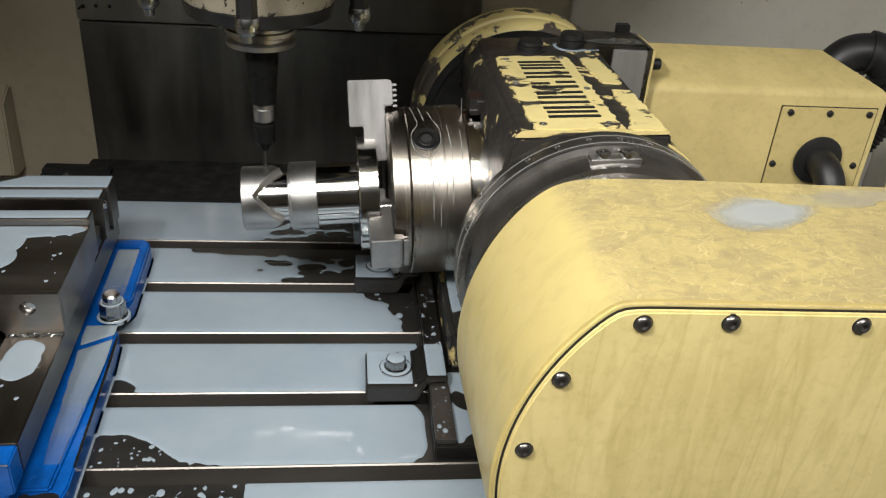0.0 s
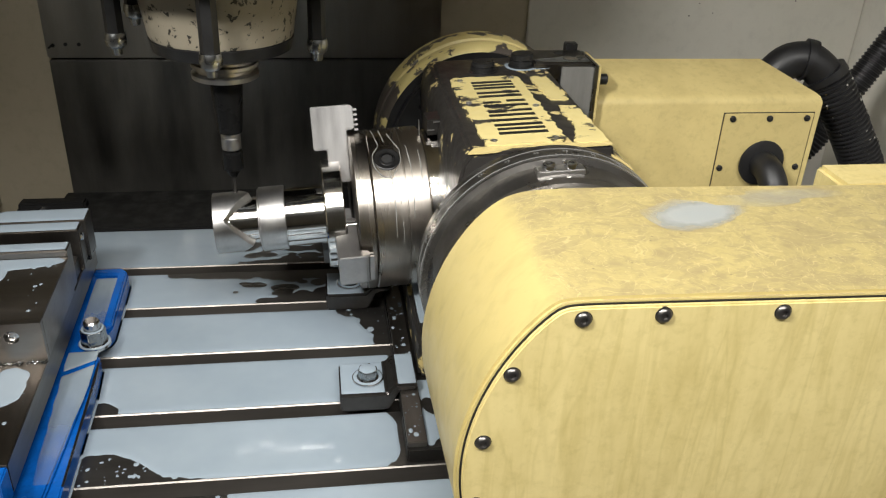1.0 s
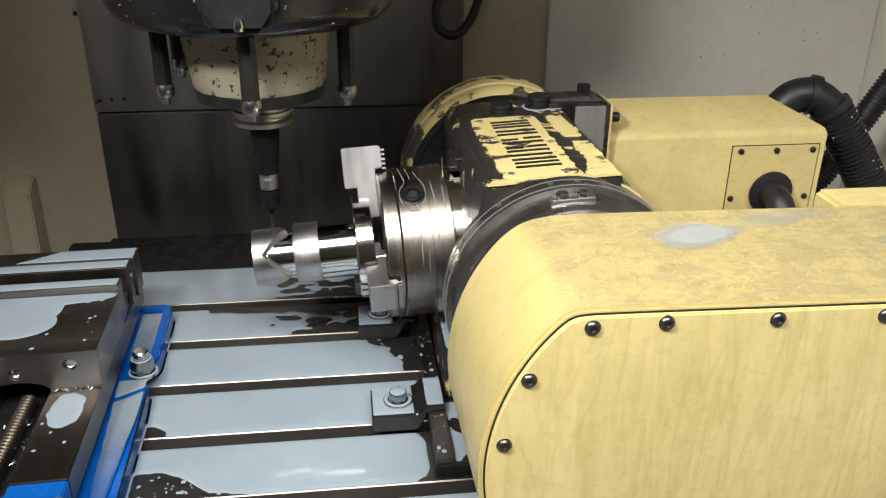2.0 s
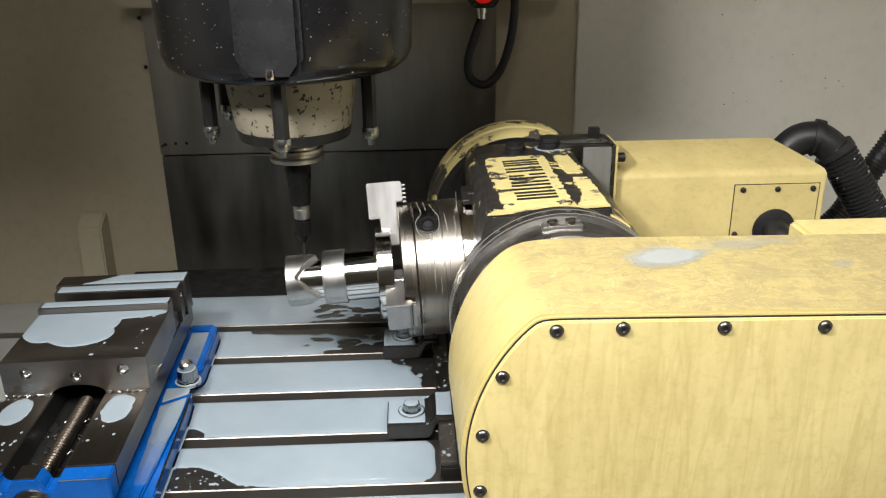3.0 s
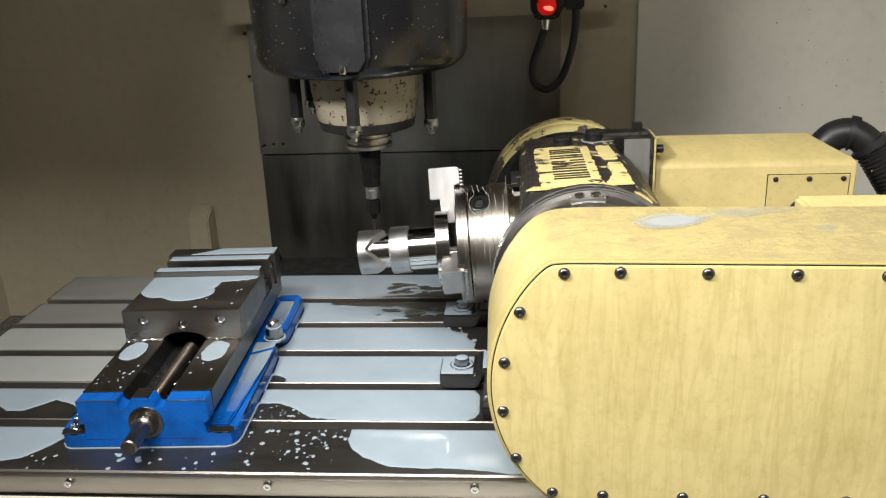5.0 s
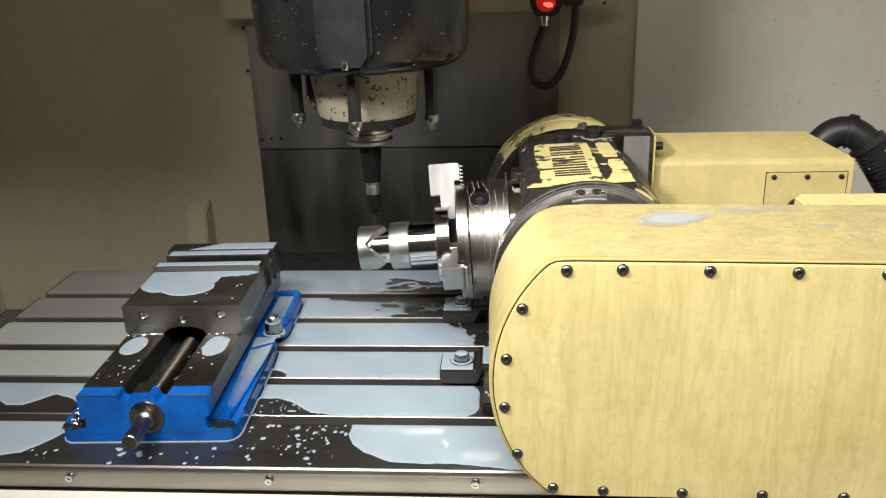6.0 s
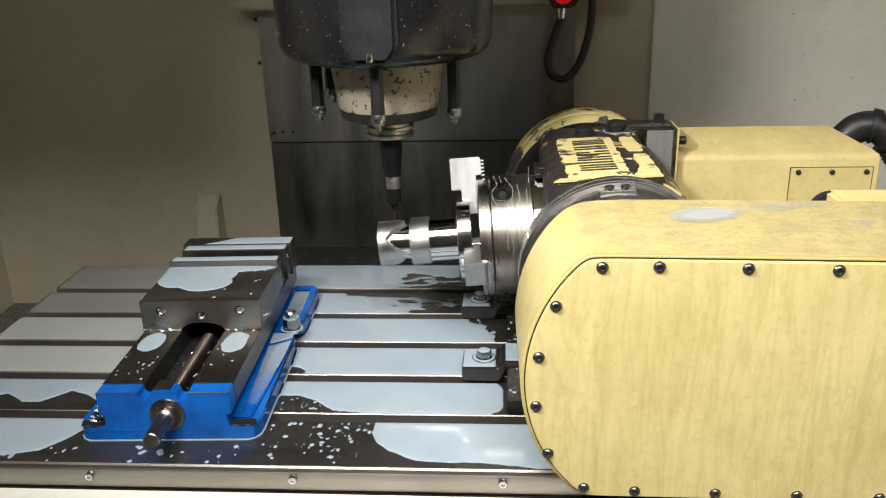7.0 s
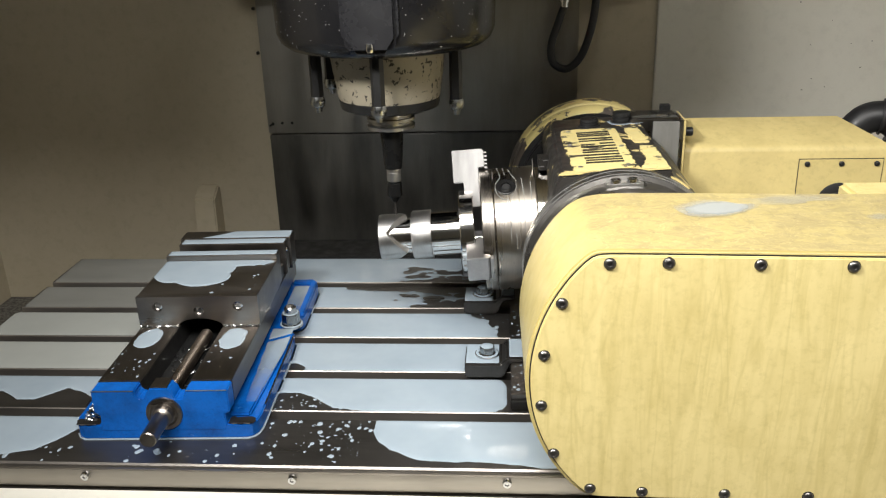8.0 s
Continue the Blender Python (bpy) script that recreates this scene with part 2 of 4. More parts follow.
AX = {"x": lambda a, u, v: (a, u, v), "y": lambda a, u, v: (u, a, v), "z": lambda a, u, v: (u, v, a)}


def prism(outline, axis, a0, a1, bevel=0.0, bm=None, segments=2):
    """A flat outline (u, v), drawn out along an axis."""
    own = bmesh.new()
    f = AX[axis]
    lo = [own.verts.new(f(a0, u, v)) for u, v in outline]
    hi = [own.verts.new(f(a1, u, v)) for u, v in outline]
    own.faces.new(lo)
    own.faces.new(hi)
    for k in range(len(outline)):
        own.faces.new((lo[k], lo[k - 1], hi[k - 1], hi[k]))
    bmesh.ops.recalc_face_normals(own, faces=own.faces)
    bevelled(own, bevel, segments, 35)
    return joined(bm, own)


def lathe(profile, axis="z", centre=(0, 0, 0), seg=48, bm=None):
    """Rings (along, radius) turned round an axis."""
    own = bmesh.new()
    f = AX[axis]
    rings = []
    for a, r in profile:
        if r <= 1e-6:
            rings.append([own.verts.new(Vector(f(a, 0, 0)) + Vector(centre))])
        else:
            rings.append([own.verts.new(Vector(f(a, r * math.cos(2 * math.pi * k / seg), r * math.sin(2 * math.pi * k / seg))) + Vector(centre)) for k in range(seg)])
    for p, q in zip(rings, rings[1:]):
        if len(p) == 1 and len(q) == 1:
            continue
        for k in range(seg):
            if len(p) == 1:
                own.faces.new((p[0], q[k], q[k - 1]))
            elif len(q) == 1:
                own.faces.new((p[k], p[k - 1], q[0]))
            else:
                own.faces.new((p[k], p[k - 1], q[k - 1], q[k]))
    return joined(bm, own)


def tube(points, radius, seg=12, bm=None):
    """A round bar along a list of places; radius may be a function of the step."""
    own = bmesh.new()
    pts = [Vector(p) for p in points]
    rings = []
    side = None
    for k, p in enumerate(pts):
        d = (pts[min(k + 1, len(pts) - 1)] - pts[max(k - 1, 0)]).normalized()
        if side is None:
            side = d.orthogonal().normalized()
        side = (side - d * side.dot(d)).normalized()
        up = d.cross(side)
        r = radius(k) if callable(radius) else radius
        rings.append([own.verts.new(p + r * (side * math.cos(2 * math.pi * j / seg) + up * math.sin(2 * math.pi * j / seg))) for j in range(seg)])
    for a, b in zip(rings, rings[1:]):
        for j in range(seg):
            own.faces.new((a[j], a[j - 1], b[j - 1], b[j]))
    own.faces.new(rings[0])
    own.faces.new(list(reversed(rings[-1])))
    return joined(bm, own)


def spline(keys, steps):
    """A smooth way through the keys."""
    k = [Vector(p) for p in keys]
    k = [k[0] * 2 - k[1]] + k + [k[-1] * 2 - k[-2]]
    out = []
    for i in range(1, len(k) - 2):
        for s in range(steps):
            t = s / steps
            a, b, c, d = k[i - 1], k[i], k[i + 1], k[i + 2]
            out.append(0.5 * (2 * b + (c - a) * t + (2 * a - 5 * b + 4 * c - d) * t * t + (3 * b - a - 3 * c + d) * t ** 3))
    out.append(k[-2])
    return out


def plate_with_holes(outline, holes, y0, y1, seg=20):
    """An upright plate in x and z, with round bores (x, z, r) right through it."""
    own = bmesh.new()
    loops = [outline] + [[(x + r * math.cos(2 * math.pi * k / seg), z + r * math.sin(2 * math.pi * k / seg)) for k in range(seg)] for x, z, r in holes]
    rings = []
    for y in (y0, y1):
        edges, made = [], []
        for loop in loops:
            vs = [own.verts.new((u, y, v)) for u, v in loop]
            made.append(vs)
            edges += [own.edges.new((vs[k - 1], vs[k])) for k in range(len(vs))]
        bmesh.ops.triangle_fill(own, use_beauty=True, use_dissolve=False, edges=edges)
        rings.append(made)
    for a, b in zip(*rings):
        for k in range(len(a)):
            own.faces.new((a[k], a[k - 1], b[k - 1], b[k]))
    return own


def ragged(outline, amp, step, seed):
    """An outline with chipped, uneven edges."""
    r = random.Random(seed)
    out = []
    for (x0, y0), (x1, y1) in zip(outline, outline[1:] + outline[:1]):
        length = math.hypot(x1 - x0, y1 - y0)
        n = max(1, int(length / step))
        for k in range(n):
            t = k / n
            d = r.uniform(-amp, amp * 0.3) * (r.random() ** 0.5) if 0 < k else 0.0
            out.append((x0 + (x1 - x0) * t - (y1 - y0) / length * d, y0 + (y1 - y0) * t + (x1 - x0) / length * d))
    return out


def hexagon(r):
    return [(r * math.cos(math.pi * k / 3 + 0.3), r * math.sin(math.pi * k / 3 + 0.3)) for k in range(6)]


def arc(cx, cz, r, a0, a1, steps):
    return [(cx + r * math.cos(radians(a0 + (a1 - a0) * k / steps)), cz + r * math.sin(radians(a0 + (a1 - a0) * k / steps))) for k in range(steps + 1)]


def film_of_liquid(name, x0, x1, y0, y1, z, field, parent=None, step=0.002, depth=0.0009, slope=0.0, material=None):
    """A thin sheet of liquid where field(x, y) > 0, its rim cut smoothly, bulging from the rim."""
    nx, ny = int((x1 - x0) / step) + 1, int((y1 - y0) / step) + 1
    xs, ys = np.linspace(x0, x1, nx), np.linspace(y0, y1, ny)
    gx, gy = np.meshgrid(xs, ys, indexing="ij")
    f = field(gx, gy)
    edge = np.minimum(np.minimum(gx - x0, x1 - gx), np.minimum(gy - y0, y1 - gy))
    f = np.minimum(f, edge - 0.0004)
    verts, faces, index = [], [], {}

    def corner(i, j):
        key = (i, j)
        if key not in index:
            index[key] = len(verts)
            h = depth * min(1.0, math.sqrt(max(0.0, float(f[i, j])) / 0.005))
            verts.append((xs[i], ys[j], z + 0.0002 + h + slope * (ys[j] - y0)))
        return index[key]

    def cut(a, b):
        key = (a, b) if a < b else (b, a)
        if key not in index:
            p, q = key
            s = float(f[p] / (f[p] - f[q]))
            index[key] = len(verts)
            verts.append((xs[p[0]] + s * (xs[q[0]] - xs[p[0]]), ys[p[1]] + s * (ys[q[1]] - ys[p[1]]), z + 0.0002 + slope * (ys[p[1]] + s * (ys[q[1]] - ys[p[1]]) - y0)))
        return index[key]

    pos = f > 0
    some = pos[:-1, :-1] | pos[1:, :-1] | pos[1:, 1:] | pos[:-1, 1:]
    for i, j in zip(*np.nonzero(some)):
        ring = [(i, j), (i + 1, j), (i + 1, j + 1), (i, j + 1)]
        poly = []
        for a, b in zip(ring, ring[1:] + ring[:1]):
            if pos[a]:
                poly.append(corner(*a))
            if pos[a] != pos[b]:
                poly.append(cut(a, b))
        if len(poly) >= 3:
            faces.append(poly)
    me = bpy.data.meshes.new(name)
    me.from_pydata(verts, [], faces)
    me.materials.append(material or M_coolant)
    for p in me.polygons:
        p.use_smooth = True
    ob = new(name, me)
    ob["kind"] = "stuff"
    if parent is not None:
        ob.parent = parent
    return ob


def ripple(gx, gy, scale, seed):
    """Smooth uneven values between about -1 and 1, cheap."""
    r = np.random.RandomState(seed)
    out = np.zeros_like(gx)
    for k in range(14):
        a, w, ph = r.uniform(0, 6.28), scale * r.uniform(0.5, 2.2), r.uniform(0, 6.28)
        out += np.sin((gx * math.cos(a) + gy * math.sin(a)) * w + ph) / (w / scale)
    return out / 5.0


def blobs(gx, gy, items):
    """Signed distance, about, to a union of ellipses (x, y, rx, ry): positive inside."""
    out = np.full_like(gx, -1.0)
    for x, y, rx, ry in items:
        d = (1 - np.sqrt(((gx - x) / rx) ** 2 + ((gy - y) / ry) ** 2)) * min(rx, ry)
        out = np.maximum(out, d)
    return out


def spots(x0, x1, y0, y1, count, small, large, seed):
    r = random.Random(seed)
    return [(r.uniform(x0, x1), r.uniform(y0, y1), s * r.uniform(0.8, 1.25), s * r.uniform(1.0, 1.5)) for s in (small + (large - small) * r.random() ** 3 for _ in range(count))]

# ---- the machine's enclosure ----
SPX, SPY = -0.102, 0.240      # the spindle's axis
AXY, AXZ = 0.237, 0.144       # the chuck's axis
TCX, TCZ = 0.196, 0.163       # the tilting axis
# the body leans a little about the tilting axis, and the chuck with it
LEAN = Matrix.Translation((TCX, 0, TCZ)) @ Matrix.Rotation(radians(-3.0), 4, "Y") @ Matrix.Translation((-TCX, 0, -TCZ))
CHUCK_LEAN = Matrix.Translation((-0.05, AXY, 0.1475)) @ Matrix.Rotation(radians(2.2), 4, "Z") @ Matrix.Rotation(radians(-3.3), 4, "Y") @ Matrix.Translation((0.05, -AXY, -AXZ))

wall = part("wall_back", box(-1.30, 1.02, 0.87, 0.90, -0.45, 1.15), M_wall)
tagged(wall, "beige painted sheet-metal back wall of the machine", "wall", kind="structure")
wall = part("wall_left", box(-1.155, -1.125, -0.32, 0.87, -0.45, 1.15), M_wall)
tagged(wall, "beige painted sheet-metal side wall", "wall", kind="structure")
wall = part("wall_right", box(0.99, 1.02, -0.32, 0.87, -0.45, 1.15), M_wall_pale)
tagged(wall, "pale painted sheet-metal side wall", "wall", kind="structure")
lid = part("ceiling", box(-1.30, 1.02, -0.32, 0.90, 1.15, 1.18), M_wall)
tagged(lid, "painted sheet-metal roof of the machine", "ceiling", kind="structure")
tray = part("chip_tray_floor", box(-1.30, 1.02, -0.32, 0.90, -0.48, -0.45), M_iron)
tagged(tray, "dark oily chip tray floor", "floor", kind="structure")
apron = part("wall_front", box(-1.30, 1.02, -0.34, -0.32, -0.95, -0.16, 0.003), M_wall_pale)
tagged(apron, "pale front apron under the open door", "wall", kind="structure")
# out of view, added to block the workshop lamp from the back wall
header = part("light_block_header", box(-1.30, 1.02, -0.36, -0.32, 0.93, 1.18, 0.003), M_wall_pale)
tagged(header, "unseen pale header added to keep the front lamp off the back wall", "wall", kind="structure")
ground = part("shop_floor", box(-6, 6, -6, 6, -1.0, -0.95), M_floor)
tagged(ground, "grey concrete workshop floor", "floor", kind="structure")
shop = bmesh.new()
for b in ((-6, -5.9, -6, 6, -0.95, 3.2), (5.9, 6, -6, 6, -0.95, 3.2), (-5.9, 5.9, -6, -5.9, -0.95, 3.2), (-5.9, 5.9, 5.9, 6, -0.95, 3.2)):
    box(*b, bm=shop)
tagged(part("wall_shop", shop, M_wall_pale), "pale painted workshop walls", "wall", kind="structure")
tagged(part("ceiling_shop", box(-6, 6, -6, 6, 3.2, 3.3), M_wall_pale), "pale workshop ceiling", "ceiling", kind="structure")

# added sheet: its left edge follows a shadow's edge, the light is in its paint
right = part("wall_lit_part", box(0.357, 0.989, 0.862, 0.8695, -0.30, 1.14, 0.002), M_wall_pale)
tagged(right, "pale part of the back wall, its brighter light painted in", "panel", kind="structure")
# panels on the back wall
up = part("panel_upper", box(-0.451, 0.201, 0.850, 0.869, 0.1510, 0.60, 0.002), M_panel)
tagged(up, "dull stainless sheet panel with rivet holes on the back wall", "panel", kind="structure")
for x, z in ((-0.439, 0.172), (-0.419, 0.174), (-0.398, 0.174)):
    part("rivet_hole", lathe([(0.8485, 0.0), (0.8485, 0.003), (0.851, 0.003)], "y", (x, 0, z), 12), M_hole, up)
part("stuck_chip", tube([(-0.446, 0.848, 0.168), (-0.438, 0.846, 0.175)], 0.0016, 6), M_hole, up)
for z in (0.321, 0.41):
    part("rivet", lathe([(0.847, 0.0), (0.847, 0.003), (0.851, 0.004)], "y", (-0.456, 0, z), 12), M_iron, up)
low = part("panel_lower", box(-0.448, 0.235, 0.846, 0.869, -0.118, 0.1490, 0.002), M_panel_low)
tagged(low, "dark oil-stained sheet panel above the way cover", "panel", kind="structure")
for x in (-0.405, -0.39):
    part("rivet_hole", lathe([(0.8445, 0.0), (0.8445, 0.0025), (0.847, 0.0025)], "y", (x, 0, -0.095), 12), M_hole, low)
beam = part("beam_upper", box(-0.482, 0.298, 0.800, 0.848, 0.432, 0.62, 0.004), M_wall)
for x, z in ((0.284, 0.444), (0.284, 0.476)):
    part("rivet", lathe([(0.7975, 0.0), (0.7975, 0.003), (0.801, 0.004)], "y", (x, 0, z), 12), M_iron, beam)
tagged(beam, "beige painted cover beam behind the spindle head", "beam", kind="structure")
# tapered cover on the back wall
tab = prism([(0.869, -0.12), (0.869, 0.033), (0.855, 0.033), (0.822, 0.014), (0.812, -0.12)], "x", -0.626, -0.579, 0.003)
tagged(part("cable_cover", tab, M_wall), "beige tapered sheet cover on the wall", "cover")

# way covers behind and beside the table
way = thing("way_cover", -0.1, 0.62, -0.06, "black oily telescopic way cover behind the table", "way cover")
part("cover_plate", box(-0.36, 0.75, -0.085, 0.0, 0.020, 0.052, 0.003), M_hole, way)
part("cover_plate", box(-0.36, 0.75, 0.0, 0.23, -0.06, -0.03, 0.003), M_hole, way)
part("cover_lip", box(-0.40, 0.75, -0.104, -0.090, 0.010, 0.060, 0.002), M_hole, way)
for x in (-0.22, -0.205, -0.19):
    part("lip_hole", lathe([(-0.086, 0.0), (-0.086, 0.002), (-0.084, 0.002)], "y", (x, 0, 0.042), 10), M_hole, way)
tagged(part("side_rail", box(-0.455, -0.36, 0.60, 0.622, -0.02, 0.003, 0.003), M_hole), "short black rail end with a screw behind the vise", "rail")
part("screw", lathe([(0.597, 0.0), (0.597, 0.005), (0.601, 0.006)], "y", (-0.42, 0, -0.0075), 16), M_chrome, bpy.data.objects["side_rail"])
bed = part("machine_bed", box(-0.72, 0.95, 0.0, 0.84, -0.449, -0.19, 0.01), M_iron)
tagged(bed, "dark cast-iron machine bed under the table", "bed", kind="structure")
guard = part("chip_guard", box(-1.124, -0.735, -0.30, 0.868, -0.27, -0.24, 0.003), M_litter)
tagged(guard, "dark chip-littered cover beside the table", "cover", kind="structure")

# ---- the slotted table ----
table = thing("machine_table", -0.73, -0.115, 0.0, "ground cast-iron machine table with T-slots, wet with milky coolant", "machine table")
TX0, TX1, TY0, TY1 = -0.73, 0.90, -0.115, 0.510
SLOT = 0.0185
outline = [(TY0, -0.10), (TY0, -0.002), (TY0 + 0.002, 0.0)]
for k in range(5):
    e = 0.1 * k
    n0 = e - SLOT
    outline += [(n0 - 0.001, 0.0), (n0, -0.001), (n0, -0.022), (n0 - 0.007, -0.022), (n0 - 0.007, -0.035),
                (e + 0.007, -0.035), (e + 0.007, -0.022), (e, -0.022), (e, -0.0012), (e + 0.0012, 0.0)]
outline += [(TY1 - 0.002, 0.0), (TY1, -0.002), (TY1, -0.10)]
ob = part("table_body", prism(outline, "x", TX0, TX1), M_table, table, smooth=False)
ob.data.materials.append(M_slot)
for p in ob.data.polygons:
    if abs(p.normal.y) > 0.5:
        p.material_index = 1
ob.matrix_parent_inverse = table.matrix_world.inverted()
strip = part("edge_strip", box(TX0, TX1, TY0 - 0.006, TY0 - 0.0005, -0.0275, -0.0035, 0.0012), M_side, table, "brushed steel edge strip")
strip.matrix_parent_inverse = table.matrix_world.inverted()
for k in range(7):
    s = part("edge_screw", lathe([(-0.0035, 0.0), (-0.0035, 0.0018), (-0.005, 0.0024), (-0.005, 0.0044), (-0.002, 0.0052), (0, 0.0052)], "y", (0, 0, 0), 16), M_chrome, table)
    s.matrix_parent_inverse = table.matrix_world.inverted()
    s.location = (-0.662 + 0.239 * k, TY0 - 0.006, -0.0115)
saddle = part("saddle_cover", box(-0.80, 0.95, -0.16, -0.1215, -0.30, -0.0285, 0.004), M_wall_pale)
tagged(saddle, "pale painted cover plate below the table's edge", "cover", kind="structure")

rr = random.Random(31)
bm = bmesh.new()
for k in range(16):
    lathe([(0.8612, 0.0), (0.8612, rr.uniform(0.0005, 0.0013)), (0.8625, 0.001)], "y", (rr.uniform(0.62, 0.97), 0, rr.uniform(0.22, 0.46)), 7, bm)
tagged(part("dirt_specks", bm, M_hole, right, "small dark dirt specks"), kind="stuff")
# ---- the tilting rotary table ----
rotary = thing("tilting_rotary_table", 0.255, 0.15, 0.0, "worn yellow tilting rotary table bolted to the machine table", "rotary table")
BACK = rotary.matrix_world.inverted()


def rpart(name, bm, material, label="", parent=None, smooth=True):
    ob = part(name, bm, material, parent or rotary, label, smooth)
    if parent is None:
        ob.matrix_parent_inverse = BACK
    return ob


CX, CZ = 0.258, 0.1405


FALL = 0.0175  # the top runs down a little towards the far end


def casing_outline(r, top, bottom, right, soft=0.005):
    """A half round end run into flat top and bottom, with the crease between them rounded."""
    flat = top
    out = [(right, bottom), (right, flat - FALL * (right - 0.15))]
    for k in range(5, 92):
        a = radians(90 + 180 * k / 96)
        x, h = CX + r * math.cos(a), r * math.sin(a)
        top = flat - FALL * max(0.0, x - 0.15)
        if h > 0:
            d = (top - CZ) - h
            z = top - 0.5 * (d + math.sqrt(d * d + soft * soft))
        else:
            d = (CZ - bottom) + h
            z = bottom + 0.5 * (d + math.sqrt(d * d + soft * soft))
        out.append((x, z))
    return out


def loft(out0, out1, y0, y1, bevel):
    bm = bmesh.new()
    lo = [bm.verts.new((u, y0, v)) for u, v in out0]
    hi = [bm.verts.new((u, y1, v)) for u, v in out1]
    bm.faces.new(lo)
    bm.faces.new(hi)
    for k in range(len(lo)):
        bm.faces.new((lo[k], lo[k - 1], hi[k - 1], hi[k]))
    bmesh.ops.recalc_face_normals(bm, faces=bm.faces)
    return bevelled(bm, bevel, 2, 40)


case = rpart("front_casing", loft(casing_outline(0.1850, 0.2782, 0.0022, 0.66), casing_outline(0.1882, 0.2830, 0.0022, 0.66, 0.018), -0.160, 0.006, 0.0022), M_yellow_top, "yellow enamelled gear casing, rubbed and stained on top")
gap = rpart("cover_joint", prism(casing_outline(0.1814, 0.2748, 0.0034, 0.6535), "y", -0.1608, -0.150), M_hole, "dark joint round the cover")
cover = rpart("front_cover", prism(casing_outline(0.1800, 0.2734, 0.0040, 0.652), "y", -0.1640, -0.150, 0.0012), M_yellow, "yellow cover plate streaked by drips")


def button_bolt(name, x, y, z, r, parent):
    prof = [(-0.0006, 0.0), (-0.0006, r * 0.40), (-0.0025, r * 0.46), (-0.0025, r * 0.60), (-0.0019, r * 0.84), (-0.0006, r), (0.001, r)]
    ob = part(name, lathe(prof, "y", (0, 0, 0), 20), M_bolt, parent)
    ob.location = (x, y, z)
    return ob


bolts = [(0.150, 0.265), (0.107, 0.2245), (0.091, 0.169), (0.089, 0.113), (0.102, 0.057), (0.140, 0.015)]
bolts += [(0.2035 + 0.0825 * k, 0.2655 - 0.0018 * k) for k in range(4)] + [(0.193 + 0.083 * k, 0.012 - 0.001 * k) for k in range(4)]
for x, z in bolts:
    part("bolt_gasket", lathe([(-0.1646, 0.0), (-0.1646, 0.0059), (-0.163, 0.0059)], "y", (x, 0, z), 20), M_hole, cover)
    button_bolt("cover_bolt", x, -0.1646, z, 0.0054, cover)

rpart("rear_casing", box(0.432, 0.66, 0.008, 0.058, 0.004, 0.2745, 0.004), M_yellow, "yellow stepped casing behind the gear cover")

# coolant lying on top of the casing
SL = (0.2830 - 0.2782) / 0.166
for x0, x1, y0, y1, items, wob in ((0.20, 0.36, -0.13, -0.01, [(0.250, -0.050, 0.024, 0.026), (0.272, -0.047, 0.034, 0.022), (0.300, -0.042, 0.026, 0.012)], 0.004),
                                   (0.27, 0.44, -0.055, 0.004, [(0.325, -0.027, 0.040, 0.011), (0.375, -0.013, 0.045, 0.010)], 0.0015),
                                   (0.39, 0.46, -0.10, -0.03, [(0.425, -0.068, 0.013, 0.011)], 0.002),
                                   (0.48, 0.64, -0.08, -0.004, [(0.57, -0.035, 0.06, 0.022)], 0.004)):
    q = film_of_liquid("coolant_stain", x0, x1, y0, y1, 0.2782 + SL * (y0 + 0.16) + 0.0001, lambda x, y, items=items, wob=wob: blobs(x, y, items) + wob * ripple(x, y, 140, 3), rotary, 0.002, 0.0002, SL, M_thin if x0 == 0.20 else M_faint)
    q.matrix_parent_inverse = BACK
    for v in q.data.vertices:
        v.co.z -= FALL * max(0.0, v.co.x - 0.15)

# graduated ring of the tilting axis
TC = (TCX, 0, TCZ)
ring = rpart("graduated_ring", lathe([(0.007, 0.0), (0.007, 0.106), (0.034, 0.108), (0.035, 0.1125), (0.058, 0.1155), (0.060, 0.1205), (0.088, 0.1215), (0.092, 0.119), (0.092, 0.0)], "y", TC, 160), M_ring, "dark graduated tilt ring with fine white marks")
for k in range(0, 56):
    a = radians(50 + k * 2.5)
    long = k % 5 == 0
    m = part("scale_mark", box(-0.0002, 0.0002, 0.066, 0.0715 if long else 0.069, 0.1209, 0.1213), M_white, ring)
    m.matrix_basis = Matrix.Translation(TC) @ Matrix.Rotation(a - math.pi / 2, 4, "Y").inverted()
    if long:
        for s in (-1, 1):
            m = part("scale_figure", box(s * 0.0014 - 0.0007, s * 0.0014 + 0.0007, 0.0735, 0.0762, 0.1209, 0.12135), M_white, ring)
            m.matrix_basis = Matrix.Translation(TC) @ Matrix.Rotation(a - math.pi / 2, 4, "Y").inverted()
for y0 in (0.0645, 0.0790):
    part("scale_line", lathe([(y0, 0.1210), (y0 + 0.0001, 0.12165), (y0 + 0.0005, 0.12165), (y0 + 0.0006, 0.1210)], "y", TC, 160), M_white, ring)
shoe = part("index_plate", box(-0.021, 0.021, 0.041, 0.055, 0.1105, 0.1168, 0.001), M_satin, ring, "small plate with two screws")
shoe.matrix_basis = Matrix.Translation(TC) @ Matrix.Rotation(radians(-3), 4, "Y")
for s in (-0.0095, 0.0095):
    q = part("socket_screw", lathe([(0.1178, 0.0), (0.1178, 0.0024), (0.1208, 0.0028), (0.1210, 0.0052), (0.1204, 0.0060), (0.1165, 0.0062)], "z", (s, 0.048, 0), 16), M_chrome, shoe)

